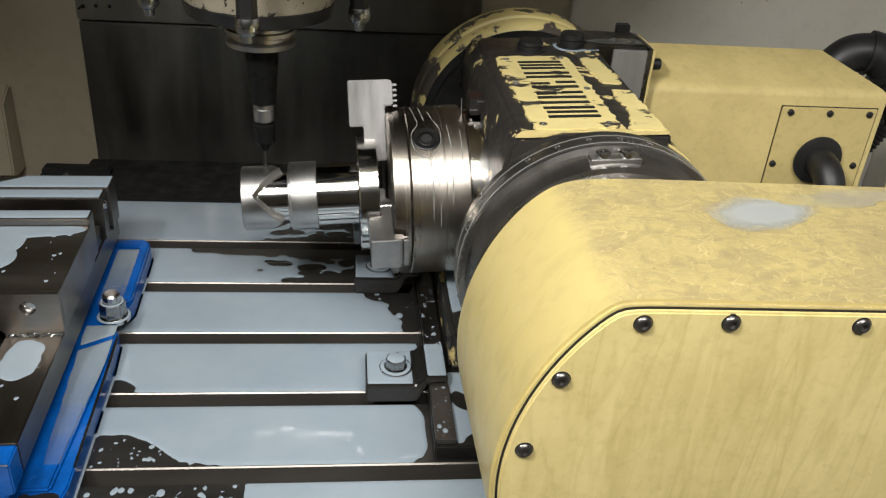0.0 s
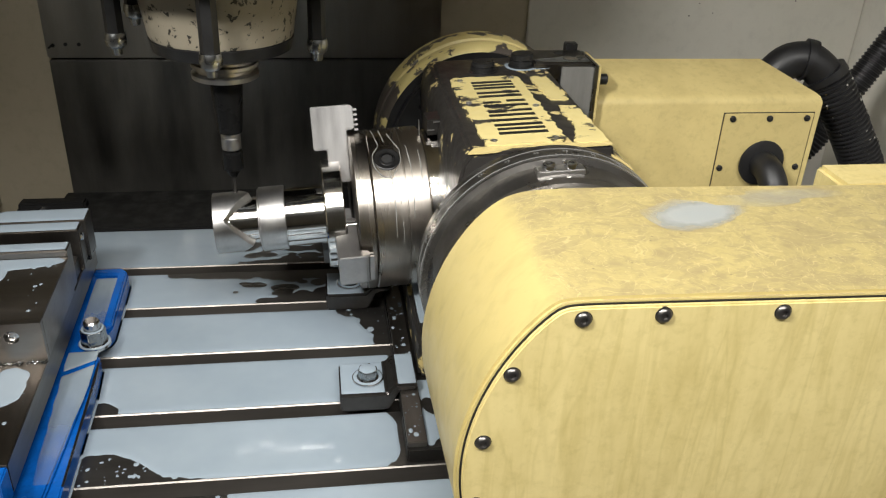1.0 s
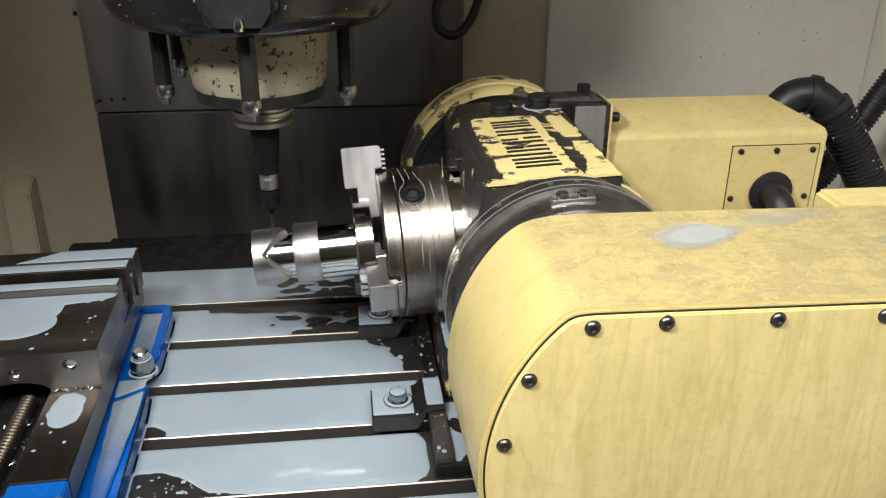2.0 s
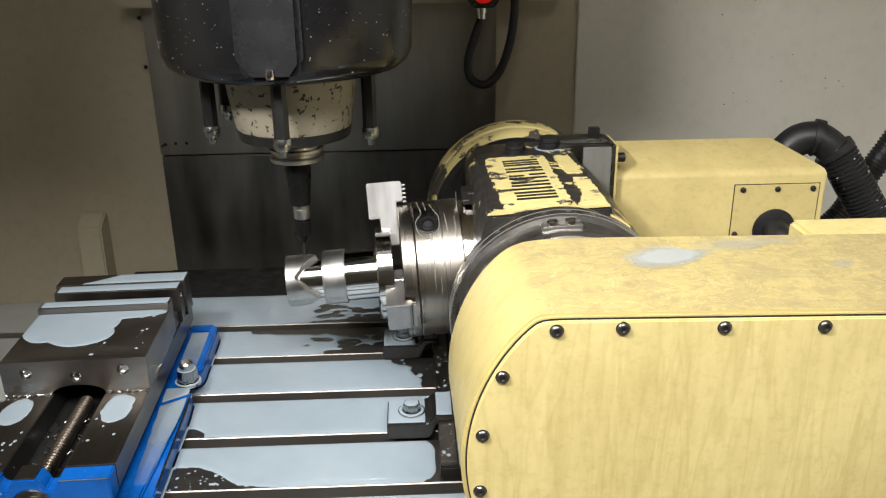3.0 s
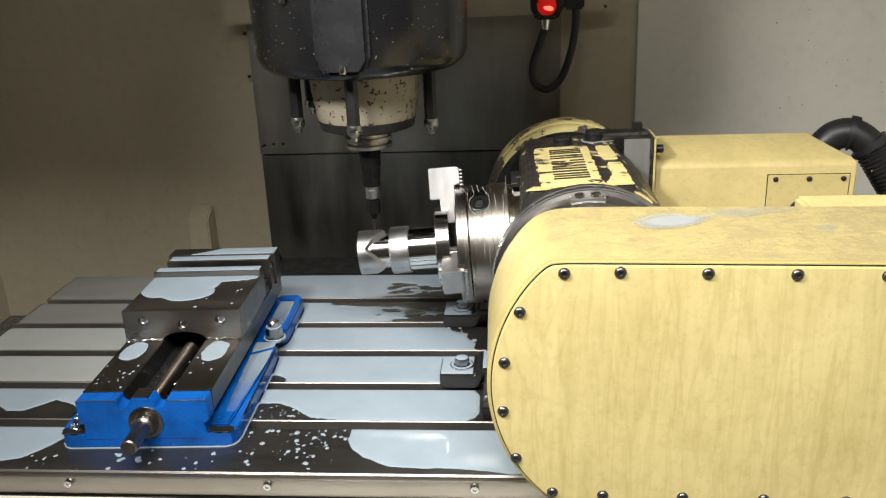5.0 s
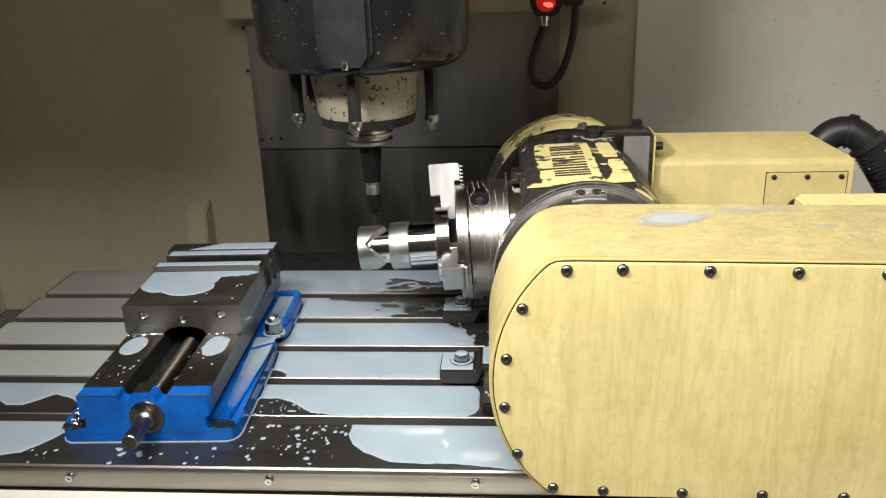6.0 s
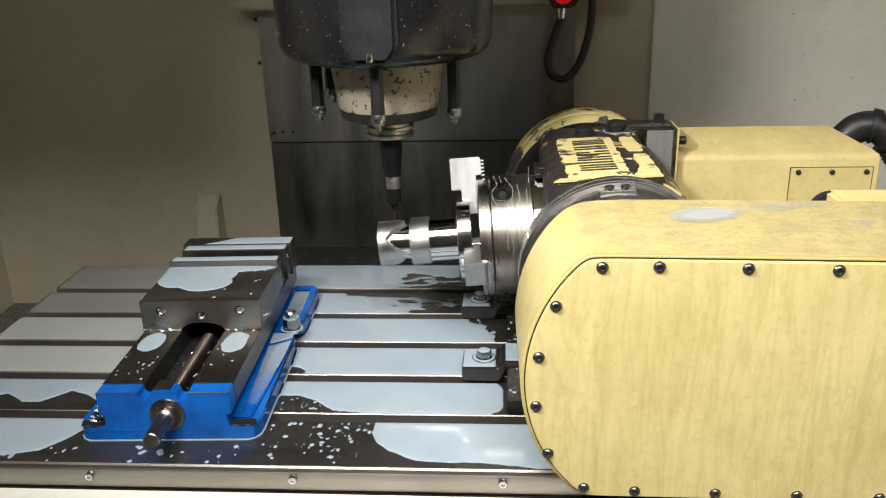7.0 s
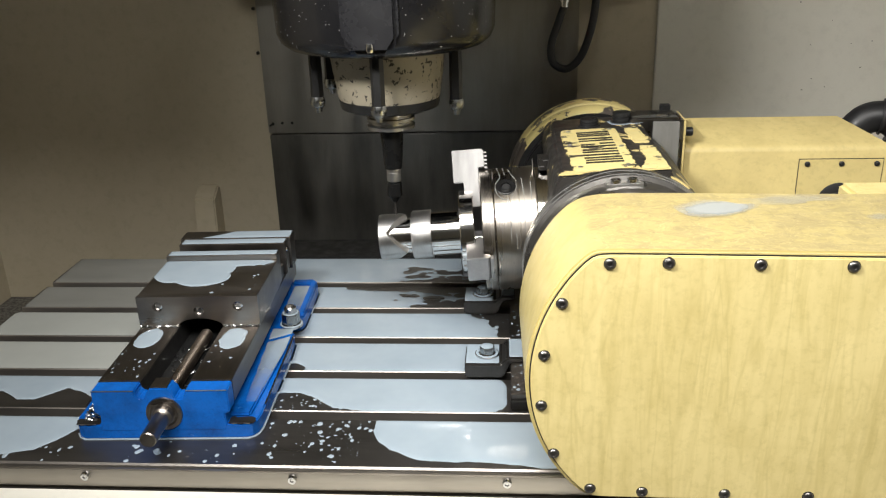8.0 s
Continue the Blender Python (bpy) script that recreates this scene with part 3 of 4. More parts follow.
# tilting body with worn plate
def body_outline():
    return [(0.128, 0.2785), (0.258, 0.2785)] + arc(TCX, TCZ, 0.121, 58, -90, 14) + [(0.13, 0.004), (0.118, 0.02), (0.115, 0.25), (0.120, 0.27)]


body = rpart("tilting_body", prism(body_outline(), "y", 0.0925, 0.392, 0.003), M_worn, "dark iron body with flaking yellow paint")
body.matrix_basis = LEAN
part("yellow_apron", prism(ragged([(0.124, 0.0935), (0.150, 0.0935), (0.166, 0.101), (0.2185, 0.101), (0.2185, 0.1050), (0.138, 0.1062), (0.131, 0.104)], 0.001, 0.005, 9), "z", 0.2780, 0.2795), M_motor, body, "yellow painted front lip")
part("yellow_apron", prism([(0.205, 0.0936), (0.2570, 0.0936), (0.2570, 0.0985), (0.2060, 0.1048)], "z", 0.2780, 0.2796), M_motor, body, "yellow painted front lip")
part("yellow_apron", prism(arc(TCX, TCZ, 0.1226, 66, 47, 8) + arc(TCX, TCZ, 0.116, 47, 66, 8), "y", 0.0935, 0.1045, 0.0006), M_motor, body, "yellow painted shoulder")
plate = part("name_plate", prism(ragged([(0.144, 0.107), (0.2135, 0.107), (0.2185, 0.112), (0.2155, 0.305), (0.2105, 0.311), (0.143, 0.311), (0.1395, 0.306)], 0.0034, 0.0045, 6), "z", 0.2787, 0.2806), M_plate, body, "chipped yellow plate with raised black bars")
for x0, x1, y0, y1 in ((0.160, 0.207, 0.130, 0.1355), (0.161, 0.207, 0.1415, 0.1465), (0.160, 0.207, 0.152, 0.1575), (0.160, 0.206, 0.1655, 0.171), (0.160, 0.206, 0.1795, 0.185), (0.161, 0.180, 0.190, 0.195), (0.186, 0.206, 0.1925, 0.198),
                       (0.160, 0.206, 0.2085, 0.214), (0.161, 0.180, 0.2195, 0.2245), (0.186, 0.206, 0.222, 0.2275), (0.160, 0.206, 0.2385, 0.244), (0.160, 0.206, 0.2505, 0.256), (0.160, 0.205, 0.2665, 0.272), (0.160, 0.205, 0.2765, 0.2815), (0.160, 0.205, 0.2865, 0.292)):
    part("raised_bar", box(x0, x1, y0, y1, 0.2806, 0.2814, 0.0003), M_black, plate)
for x, y in ((0.152, 0.116), (0.2095, 0.115), (0.1495, 0.300), (0.2075, 0.302), (0.2125, 0.205), (0.147, 0.225)):
    part("plate_screw", lathe([(0.2806, 0.0034), (0.2816, 0.0034), (0.2818, 0.0018), (0.2808, 0.0016), (0.2808, 0.0)], "z", (x, y, 0), 14), M_satin, plate)
part("side_plate", prism(ragged([(0.227, 0.102), (0.256, 0.100), (0.2525, 0.200), (0.236, 0.203), (0.233, 0.180), (0.239, 0.160)], 0.004, 0.0045, 3), "z", 0.2787, 0.2804), M_plate, body, "broken yellow plate")
part("side_plate", prism(ragged([(0.233, 0.224), (0.2515, 0.222), (0.247, 0.314), (0.228, 0.316)], 0.004, 0.0045, 4), "z", 0.2787, 0.2804), M_plate, body, "broken yellow plate")
for x, y, h in ((0.183, 0.341, 0.009), (0.231, 0.352, 0.013)):
    q = part("plug_bolt", lathe([(0.2785, 0.0165), (0.2797, 0.0165), (0.2800, 0.0135), (0.2800 + h * 0.45, 0.0135), (0.2802 + h * 0.5, 0.0124), (0.2802 + h * 0.6, 0.0135), (0.2800 + h, 0.0130), (0.2808 + h, 0.0118), (0.2808 + h, 0.0)], "z", (x, y, 0), 32), M_black, body, "black cap plug")
q = film_of_liquid("coolant_patch", 0.205, 0.262, 0.330, 0.376, 0.2786, lambda x, y: blobs(x, y, [(0.231, 0.352, 0.021, 0.020), (0.252, 0.342, 0.016, 0.010)]) + 0.003 * ripple(x, y, 160, 23), body, 0.0015, 0.0004)

# rear disc
disc = rpart("rear_disc", lathe([(0.390, 0.0), (0.390, 0.108), (0.393, 0.110), (0.404, 0.110), (0.404, 0.1190)], "y", (TCX - 0.009, 0, TCZ), 120), M_black, "dark oily rear bearing disc")
part("disc_rim", lathe([(0.4042, 0.1185), (0.4042, 0.1195), (0.408, 0.1250), (0.416, 0.1285), (0.422, 0.1290), (0.424, 0.1265), (0.430, 0.1265), (0.432, 0.1295), (0.440, 0.1320), (0.458, 0.1320), (0.464, 0.127), (0.464, 0.0)], "y", (TCX - 0.006, 0, TCZ), 120), M_rim, disc, "flaking yellow rim with a groove")
rpart("rear_pillar", box(0.07, 0.34, 0.459, 0.50, 0.004, 0.16, 0.006), M_worn, "dark rear pillar")

# bracket block and motor housing
blk = rpart("bracket_block", box(0.236, 0.3065, 0.336, 0.392, 0.14, 0.2885, 0.002), M_block, "dark oily bracket block")
film_of_liquid("coolant_patch", 0.238, 0.305, 0.338, 0.372, 0.2885, lambda x, y: blobs(x, y, [(0.262, 0.348, 0.024, 0.008), (0.285, 0.350, 0.018, 0.013)]) + 0.002 * ripple(x, y, 200, 29), blk, 0.0012, 0.0003, material=M_faint)
rpart("bracket_plate", box(0.3070, 0.3120, 0.330, 0.394, 0.11, 0.2870, 0.001), M_zinc, "wet steel side plate")
rpart("bracket_liner", box(0.3122, 0.3155, 0.331, 0.394, 0.11, 0.2860, 0.0006), M_motor, "thin yellow edge")
rpart("bracket_front", box(0.268, 0.3066, 0.3300, 0.3356, 0.11, 0.2840, 0.001), M_dull, "dull steel front plate")
part("bracket_tab", box(0.288, 0.303, 0.3925, 0.404, 0.262, 0.2960, 0.001), M_black, blk)
part("block_screw", lathe([(0.2886, 0.009), (0.2892, 0.0085), (0.2894, 0.0)], "z", (0.283, 0.352, 0), 20), M_chrome, blk)
part("block_screw", lathe([(0.2886, 0.006), (0.2892, 0.0055), (0.2894, 0.0)], "z", (0.275, 0.378, 0), 20), M_black, blk)
part("cap_screw", lathe([(0.3156, 0.0), (0.3156, 0.0065), (0.327, 0.0065), (0.328, 0.0055), (0.328, 0.003), (0.324, 0.003), (0.324, 0.0)], "x", (0, 0.345, 0.266), 20), M_black, blk)

mo = [(0.345, 0.01), (0.345, 0.233), (0.3465, 0.2375), (0.3505, 0.2415), (0.356, 0.2440), (0.432, 0.2680), (0.432, 0.01)]
bm = prism(mo, "x", 0.316, 0.616)
for v in bm.verts:
    if v.co.x > 0.6:
        v.co.x -= max(0.0, v.co.y - 0.350) * 0.62
bevelled(bm, 0.003)
motor = rpart("motor_housing", bm, M_motor, "yellow sheet-metal motor housing")
part("cover_gasket", box(0.4850, 0.6060, 0.3438, 0.3452, 0.059, 0.2230), M_hole, motor)
access = part("access_cover", prism([(0.486, 0.06), (0.605, 0.06), (0.605, 0.222), (0.486, 0.222)], "y", 0.3425, 0.3448, 0.0008), M_motor, motor, "screwed yellow access cover")
for x, z in ((0.497, 0.2155), (0.546, 0.2155), (0.596, 0.2155), (0.492, 0.150), (0.596, 0.150), (0.492, 0.08), (0.546, 0.08), (0.596, 0.08)):
    part("cover_screw", lathe([(0.3405, 0.0), (0.3405, 0.0012), (0.3395, 0.0018), (0.3405, 0.0038), (0.343, 0.0042)], "y", (x, 0, z), 14), M_black, access)
part("grommet", lathe([(0.344, 0.0), (0.340, 0.020), (0.338, 0.030), (0.3365, 0.030), (0.335, 0.026), (0.335, 0.0)], "y", (0.545, 0, 0.158), 32), M_rubber, access, "black rubber grommet")

# base frame on the table
base = rpart("base_frame", box(0.060, 0.60, 0.004, 0.50, 0.0005, 0.016, 0.0015), M_iron, "dark base plate with a machined ledge")
part("base_ledge", box(0.0605, 0.0785, 0.006, 0.50, 0.0165, 0.0235, 0.001), M_vise, base, "wet steel ledge")
film_of_liquid("coolant_patch", 0.0612, 0.0780, 0.010, 0.300, 0.0235, lambda x, y: blobs(x, y, spots(0.062, 0.0775, 0.012, 0.295, 70, 0.0006, 0.0026, 51)), base, 0.0008, 0.0005)
q = film_of_liquid("coolant_patch", 0.0795, 0.150, 0.008, 0.110, 0.0160, lambda x, y: 0.004 + 0.010 * ripple(x, y, 80, 19), base, 0.002)
part("base_block", box(0.082, 0.36, 0.112, 0.50, 0.0165, 0.060, 0.004), M_worn, base)
film_of_liquid("coolant_patch", 0.0865, 0.150, 0.118, 0.300, 0.0601, lambda x, y: 0.002 + 0.008 * ripple(x, y, 60, 27), base, 0.002)

# ---- chuck ----
chuck = thing("three_jaw_chuck", 0.06, AXY, AXZ, "bright three-jaw lathe chuck clamping a turned workpiece", "chuck")
CB = chuck.matrix_world.inverted()
CC = (0, AXY, AXZ)


def cpart(name, bm, material, label=""):
    ob = part(name, bm, material, chuck, label)
    ob.matrix_parent_inverse = CB
    return ob


cpart("front_ring", lathe([(0.022, 0.028), (0.022, 0.083), (0.0235, 0.0855), (0.0385, 0.0860), (0.039, 0.0845), (0.0395, 0.05)], "x", CC, 120), M_chuck)
cb = cpart("chuck_body", lathe([(0.0395, 0.04), (0.0395, 0.0848), (0.041, 0.0862), (0.072, 0.0865), (0.0725, 0.0858), (0.0735, 0.0858), (0.074, 0.0865), (0.096, 0.0865), (0.097, 0.083), (0.097, 0.0)], "x", CC, 120), M_chuck, "brushed steel body with coolant runs")
cpart("back_flange", lathe([(0.0975, 0.05), (0.0975, 0.0825), (0.0985, 0.0838), (0.106, 0.0838), (0.1065, 0.0815), (0.1262, 0.0815), (0.1265, 0.05)], "x", CC, 96), M_steel, "stepped mounting flange")
cpart("bearing_boss", lathe([(0.1215, 0.04), (0.1215, 0.0985), (0.1230, 0.1000), (0.140, 0.1000), (0.140, 0.0)], "x", CC, 96), M_black, "dark oily bearing boss behind the chuck")
for k in range(6):
    a = radians(15 + 60 * k)
    cpart("boss_screw", lathe([(0.1155, 0.0), (0.1155, 0.004), (0.1160, 0.0072), (0.1215, 0.0075)], "x", (0, AXY + 0.0905 * math.cos(a), AXZ + 0.0905 * math.sin(a)), 16), M_bolt)
cpart("stop_block", box(0.1045, 0.1210, AXY - 0.012, AXY + 0.014, AXZ + 0.0845, AXZ + 0.1015, 0.0008), M_iron, "dark stop block with bright edges")
for x0, x1, z in ((0.1040, 0.1120, 0.0900), (0.1110, 0.1205, 0.0985)):
    cpart("bright_edge", box(x0, x1, AXY - 0.0132, AXY - 0.0122, AXZ + z, AXZ + z + 0.0011), M_bright)
cpart("stop_pin", box(0.0958, 0.0968, AXY - 0.010, AXY - 0.0085, AXZ + 0.0845, AXZ + 0.1020, 0.0002), M_satin)
cpart("guide_strip", box(0.1190, 0.1206, AXY - 0.0830, AXY - 0.0800, AXZ + 0.042, AXZ + 0.068, 0.0003), M_satin)
cpart("chuck_face", lathe([(0.0235, 0.0), (0.0235, 0.05), (0.026, 0.052), (0.038, 0.052)], "x", CC, 64), M_black)
key = cpart("key_socket", lathe([(0.0835, 0.0136), (0.0872, 0.0134), (0.0876, 0.0126), (0.0872, 0.0085), (0.0878, 0.0078), (0.0878, 0.0066), (0.0868, 0.0062), (0.0868, 0.0)], "z", (0, 0, 0), 40), M_socket, "square key socket")
part("key_hole", prism(hexagon(0.0056), "z", 0.0866, 0.0873), M_hole, key)
key.matrix_basis = Matrix.Translation((0.0575, AXY, AXZ)) @ Matrix.Rotation(radians(30), 4, "X")
for a, x0, rout in ((108, -0.014, 0.1145), (-12, -0.001, 0.0985), (228, -0.014, 0.1145)):
    outline = [(0.0215, 0.034), (0.0, 0.034) if x0 < -0.005 else (0.012, 0.034), (0.0, 0.069) if x0 < -0.005 else (0.012, 0.060), (x0, 0.069 if x0 < -0.005 else 0.062), (x0, rout), (0.0275, rout), (0.0300, rout - 0.002), (0.0300, 0.0890), (0.0215, 0.0882)]
    j = cpart("chuck_jaw", prism(outline, "y", -0.018, 0.018, 0.0010), M_bright, "stepped bright steel jaw")
    j.matrix_basis = Matrix.Translation(CC) @ Matrix.Rotation(radians(90 - a), 4, "X")
    for q in range(5 if rout > 0.11 else 2):
        part("serration", box(0.0301, 0.0345, -0.016, 0.016, rout - 0.0275 + q * 0.0052 if rout > 0.11 else rout - 0.008 + q * 0.0045, rout - 0.0252 + q * 0.0052 if rout > 0.11 else rout - 0.0058 + q * 0.0045, 0.0004), M_bright, j)
rr = random.Random(11)
# runs of dried coolant (along, degrees from the top towards the front)
for run in (((0.047, -8), (0.049, 8), (0.050, 17), (0.0435, 26), (0.0445, 36), (0.052, 43), (0.060, 43.5)),
            ((0.0625, 2), (0.066, 13), (0.0712, 23), (0.0700, 35), (0.063, 42)),
            ((0.0600, 44), (0.0605, 60), (0.0598, 80), (0.0615, 104)),
            ((0.0765, -10), (0.0785, 20), (0.0805, 45), (0.0790, 70), (0.0765, 96)),
            ((0.0885, -6), (0.0905, 25), (0.0905, 50), (0.0890, 75)), ((0.055, -6), (0.0565, 6), (0.0572, 13)), ((0.0665, 60), (0.0668, 84), (0.0655, 112))):
    keys = [(x + rr.uniform(-0.0004, 0.0004), AXY - 0.0866 * math.sin(radians(p)), AXZ + 0.0866 * math.cos(radians(p))) for x, p in run]
    q = cpart("coolant_run", tube(spline(keys, 6), lambda k: 0.00045 + 0.00018 * math.sin(k * 0.9), 6), M_run, "thin dried coolant run")
chuck.matrix_world = CHUCK_LEAN @ chuck.matrix_world

# ---- workpiece ----
work = thing("turned_workpiece", -0.03, AXY, AXZ, "shiny turned steel workpiece with a milled spiral groove", "workpiece")
WB = work.matrix_world.inverted()
bm = bmesh.new()
NA, NX = 180, 76
grid = []
for i in range(NX + 1):
    x = -0.1245 + 0.0475 * i / NX
    row = []
    for k in range(NA):
        a = 2 * math.pi * k / NA
        tri = math.asin(math.sin(3 * (a - radians(150)) + math.pi / 2)) / (math.pi / 2)
        edge = -0.0985 - 0.0135 * tri
        depth = 0.0075 * max(0.0, min(1.0, (x - edge + 0.0015) / 0.0030)) * max(0.0, min(1.0, (-0.0785 - x) / 0.0006))
        r = 0.0325 - depth
        if i == 0:
            r = 0.0318
        row.append(bm.verts.new((x, AXY + r * math.cos(a), AXZ + r * math.sin(a))))
    grid.append(row)
for i in range(NX):
    for k in range(NA):
        bm.faces.new((grid[i][k], grid[i][k - 1], grid[i + 1][k - 1], grid[i + 1][k]))
bm.faces.new(grid[0])
for f in bm.faces:
    c = f.calc_center_median()
    f.material_index = 0 if math.hypot(c.y - AXY, c.z - AXZ) < 0.0253 and len(f.verts) == 4 else 1
for name, prof, label in (("collar", [(-0.077, 0.025), (-0.077, 0.0340), (-0.0762, 0.0348), (-0.0508, 0.0348), (-0.050, 0.0340), (-0.050, 0.025)], ""),
                          ("shank", [(-0.051, 0.0), (-0.050, 0.0322), (-0.0095, 0.0322), (-0.009, 0.0)], ""),
                          ("flange", [(-0.009, 0.02), (-0.009, 0.058), (-0.0078, 0.059), (0.0100, 0.059), (0.011, 0.058), (0.011, 0.0)], "")):
    p = part(name, lathe(prof, "x", CC, 96), M_satin if name == "collar" else M_steel, work)
    p.matrix_parent_inverse = WB
p = part("grooved_end", bm, M_steel, work, "end with a wavy milled groove")
p.data.materials.append(M_satin)
p.matrix_parent_inverse = WB
p = part("locating_pin", lathe([(0.011, 0.0), (0.011, 0.005), (0.022, 0.005)], "x", (0, AXY - 0.045, AXZ + 0.005), 16), M_chrome, work)
p.matrix_parent_inverse = WB
work.matrix_world = CHUCK_LEAN @ work.matrix_world

# ---- vise ----
vise = thing("machine_vise", -0.349, -0.053, 0.0, "blue machine vise with dark steel ways, wet with milky coolant", "vise", rz=2.3)


def side(s, pts):
    return [(s * x, y) for x, y in (pts if s > 0 else reversed(pts))]


half = [(0.096, -0.0120), (0.104, -0.009), (0.109, -0.002), (0.111, 0.010), (0.112, 0.180), (0.110, 0.222), (0.096, 0.236), (0.096, 0.258), (0.110, 0.266), (0.114, 0.278), (0.114, 0.398), (0.106, 0.408), (0.0, 0.408)]
outline = [(0.0, -0.0120)] + half + [(-x, y) for x, y in reversed(half[:-1])]
bead = [(x * 1.016, -0.0136 if y < -0.011 else y + (0.0016 if y > 0.39 else 0.0)) for x, y in outline]
tagged(part("coolant_bead", prism(bead, "z", 0.0002, 0.0011), M_coolant, vise, "thin bead of coolant round the foot"), kind="stuff")
base = part("vise_base", prism(outline, "z", 0.0006, 0.020, 0.0015), M_blue, vise, "blue cast base with side flanges")
for s in (-1, 1):
    part("flange_rib", prism(side(s, [(0.072, 0.004), (0.099, 0.004), (0.1095, 0.185), (0.1095, 0.218), (0.099, 0.230), (0.072, 0.230)]), "z", 0.0195, 0.0245, 0.002), M_blue, base)
    part("flange_rim", prism(side(s, [(0.106, 0.272), (0.1135, 0.278), (0.1135, 0.396), (0.106, 0.405), (0.075, 0.405), (0.075, 0.395), (0.104, 0.392)]), "z", 0.0195, 0.0255, 0.0015), M_blue, base)
    part("dark_edge", prism(side(s, [(0.1100, 0.03), (0.1118, 0.03), (0.1125, 0.180), (0.1115, 0.215), (0.1100, 0.205)]), "z", 0.0198, 0.0225, 0.0008), M_iron, base)
front = [(-0.0805, 0.066), (-0.029, 0.066), (-0.029, 0.060), (-0.024, 0.055), (-0.018, 0.055), (-0.016, 0.062), (-0.010, 0.069), (0.010, 0.069), (0.016, 0.062), (0.018, 0.055), (0.026, 0.055), (0.031, 0.060), (0.031, 0.066),
         (0.0805, 0.066), (0.0805, 0.036), (0.074, 0.034), (0.076, 0.012), (-0.076, 0.012), (-0.074, 0.034), (-0.0805, 0.036)]
part("front_block", prism(front, "y", -0.0125, 0.010, 0.0012), M_blue, vise, "blue front bearing block")
# the bevel's highlight along the worn front edge, drawn as bright strips
for x0, x1 in ((-0.0800, -0.0300), (0.0320, 0.0800)):
    part("bright_edge", box(x0, x1, -0.0131, -0.0120, 0.0652, 0.0664, 0.0003), M_bright, vise, "bright worn edge with its highlight drawn in")
for x0, x1 in ((-0.1060, -0.0780), (0.0760, 0.1060)):
    part("worn_corner", prism(ragged([(x0, -0.0105), (x1, -0.0105), (x1, 0.0005), (x0, 0.0015)], 0.003, 0.004, 12), "z", 0.0199, 0.0206), M_iron, base, "paint worn off to dark iron")
    part("bright_edge", box(x0 + 0.004, x1 - 0.004, -0.0116, -0.0106, 0.0198, 0.0207, 0.0002), M_bright, base, "bright worn edge with its highlight drawn in")
part("body_web", prism([(-0.070, 0.019), (0.070, 0.019), (0.072, 0.037), (-0.072, 0.037)], "y", 0.010, 0.398), M_blue, vise)
for s in (-1, 1):
    w = 0.029 if s < 0 else 0.031
    r = part("guide_way", box(min(s * w, s * 0.0805), max(s * w, s * 0.0805), 0.0102, 0.400, 0.0372, 0.0668, 0.0008), M_vise, vise, "ground steel way")
for x0, x1 in ((-0.0288, -0.0283), (0.0303, 0.0308)):
    part("slot_lining", box(x0, x1, 0.0112, 0.2800, 0.0386, 0.0655), M_black, vise, "black oily slot side")
part("slot_floor", box(-0.0285, 0.0305, 0.011, 0.30, 0.0372, 0.0385), M_hole, vise)
jaw = [(-0.0815, 0.1105), (0.0815, 0.1105), (0.0815, 0.0672), (0.031, 0.0672)] + [(0.001 + 0.030 * math.cos(math.pi * k / 14), 0.0672 + 0.0115 * math.sin(math.pi * k / 14)) for k in range(1, 14)] + [(-0.029, 0.0672), (-0.0815, 0.0672)]
mj = part("movable_jaw", prism(jaw, "y", 0.1595, 0.2805, 0.0008), M_jaw, vise, "steel movable jaw with three holes")
part("jaw_front", plate_with_holes(jaw, ((-0.054, 0.0960, 0.0070), (0.001, 0.0890, 0.0070), (0.054, 0.0960, 0.0070)), 0.153, 0.1594), M_jaw, mj)
for x, z in ((-0.054, 0.0960), (0.001, 0.0890), (0.054, 0.0960)):
    part("bolt_socket", lathe([(0.1575, 0.0), (0.1575, 0.0030), (0.1565, 0.0036), (0.1568, 0.0062), (0.1594, 0.0065)], "y", (x, 0, z), 20), M_chrome, mj)
part("jaw_plate", box(-0.0825, 0.0805, 0.2810, 0.3020, 0.068, 0.1180, 0.0012), M_jaw, vise, "ground steel jaw plate standing proud")
part("jaw_gap_block", box(-0.079, 0.079, 0.3025, 0.3283, 0.067, 0.086, 0.001), M_iron, vise)
part("jaw_plate", box(-0.0785, 0.0835, 0.3286, 0.3510, 0.0672, 0.1180, 0.0012), M_vise, vise, "dark steel fixed jaw plate")
fj = part("fixed_jaw", box(-0.0835, 0.0865, 0.3516, 0.3840, 0.0672, 0.1188, 0.001), M_vise, vise, "steel fixed jaw")
part("side_screw", lathe([(0.0837, 0.005), (0.0855, 0.0042), (0.0855, 0.0)], "x", (0, 0.337, 0.106), 16), M_chrome, fj)
# screw spindle with its thread
bm = bmesh.new()
NT, TURN_SEG = 30, 20
prev = None
for i in range(NT * 6):
    y = 0.008 + i * 0.155 / (NT * 6)
    row = []
    for k in range(TURN_SEG):
        a = 2 * math.pi * k / TURN_SEG
        ph = (i / 6 + k / TURN_SEG) % 1
        r = 0.0072 + 0.0017 * abs(ph - 0.5) * 2
        row.append(bm.verts.new((0.004 + r * math.cos(a), y, 0.050 + r * math.sin(a))))
    if prev:
        for k in range(TURN_SEG):
            bm.faces.new((prev[k], prev[k - 1], row[k - 1], row[k]))
    prev = row
part("lead_screw", bm, M_screw, vise, "brown oily threaded screw")
part("bare_patch", prism([(-0.010, 0.0692), (0.010, 0.0692), (0.010, 0.0702), (-0.010, 0.0702)], "y", -0.0115, 0.0115, 0.0003), M_vise, vise, "bare steel wear patch")
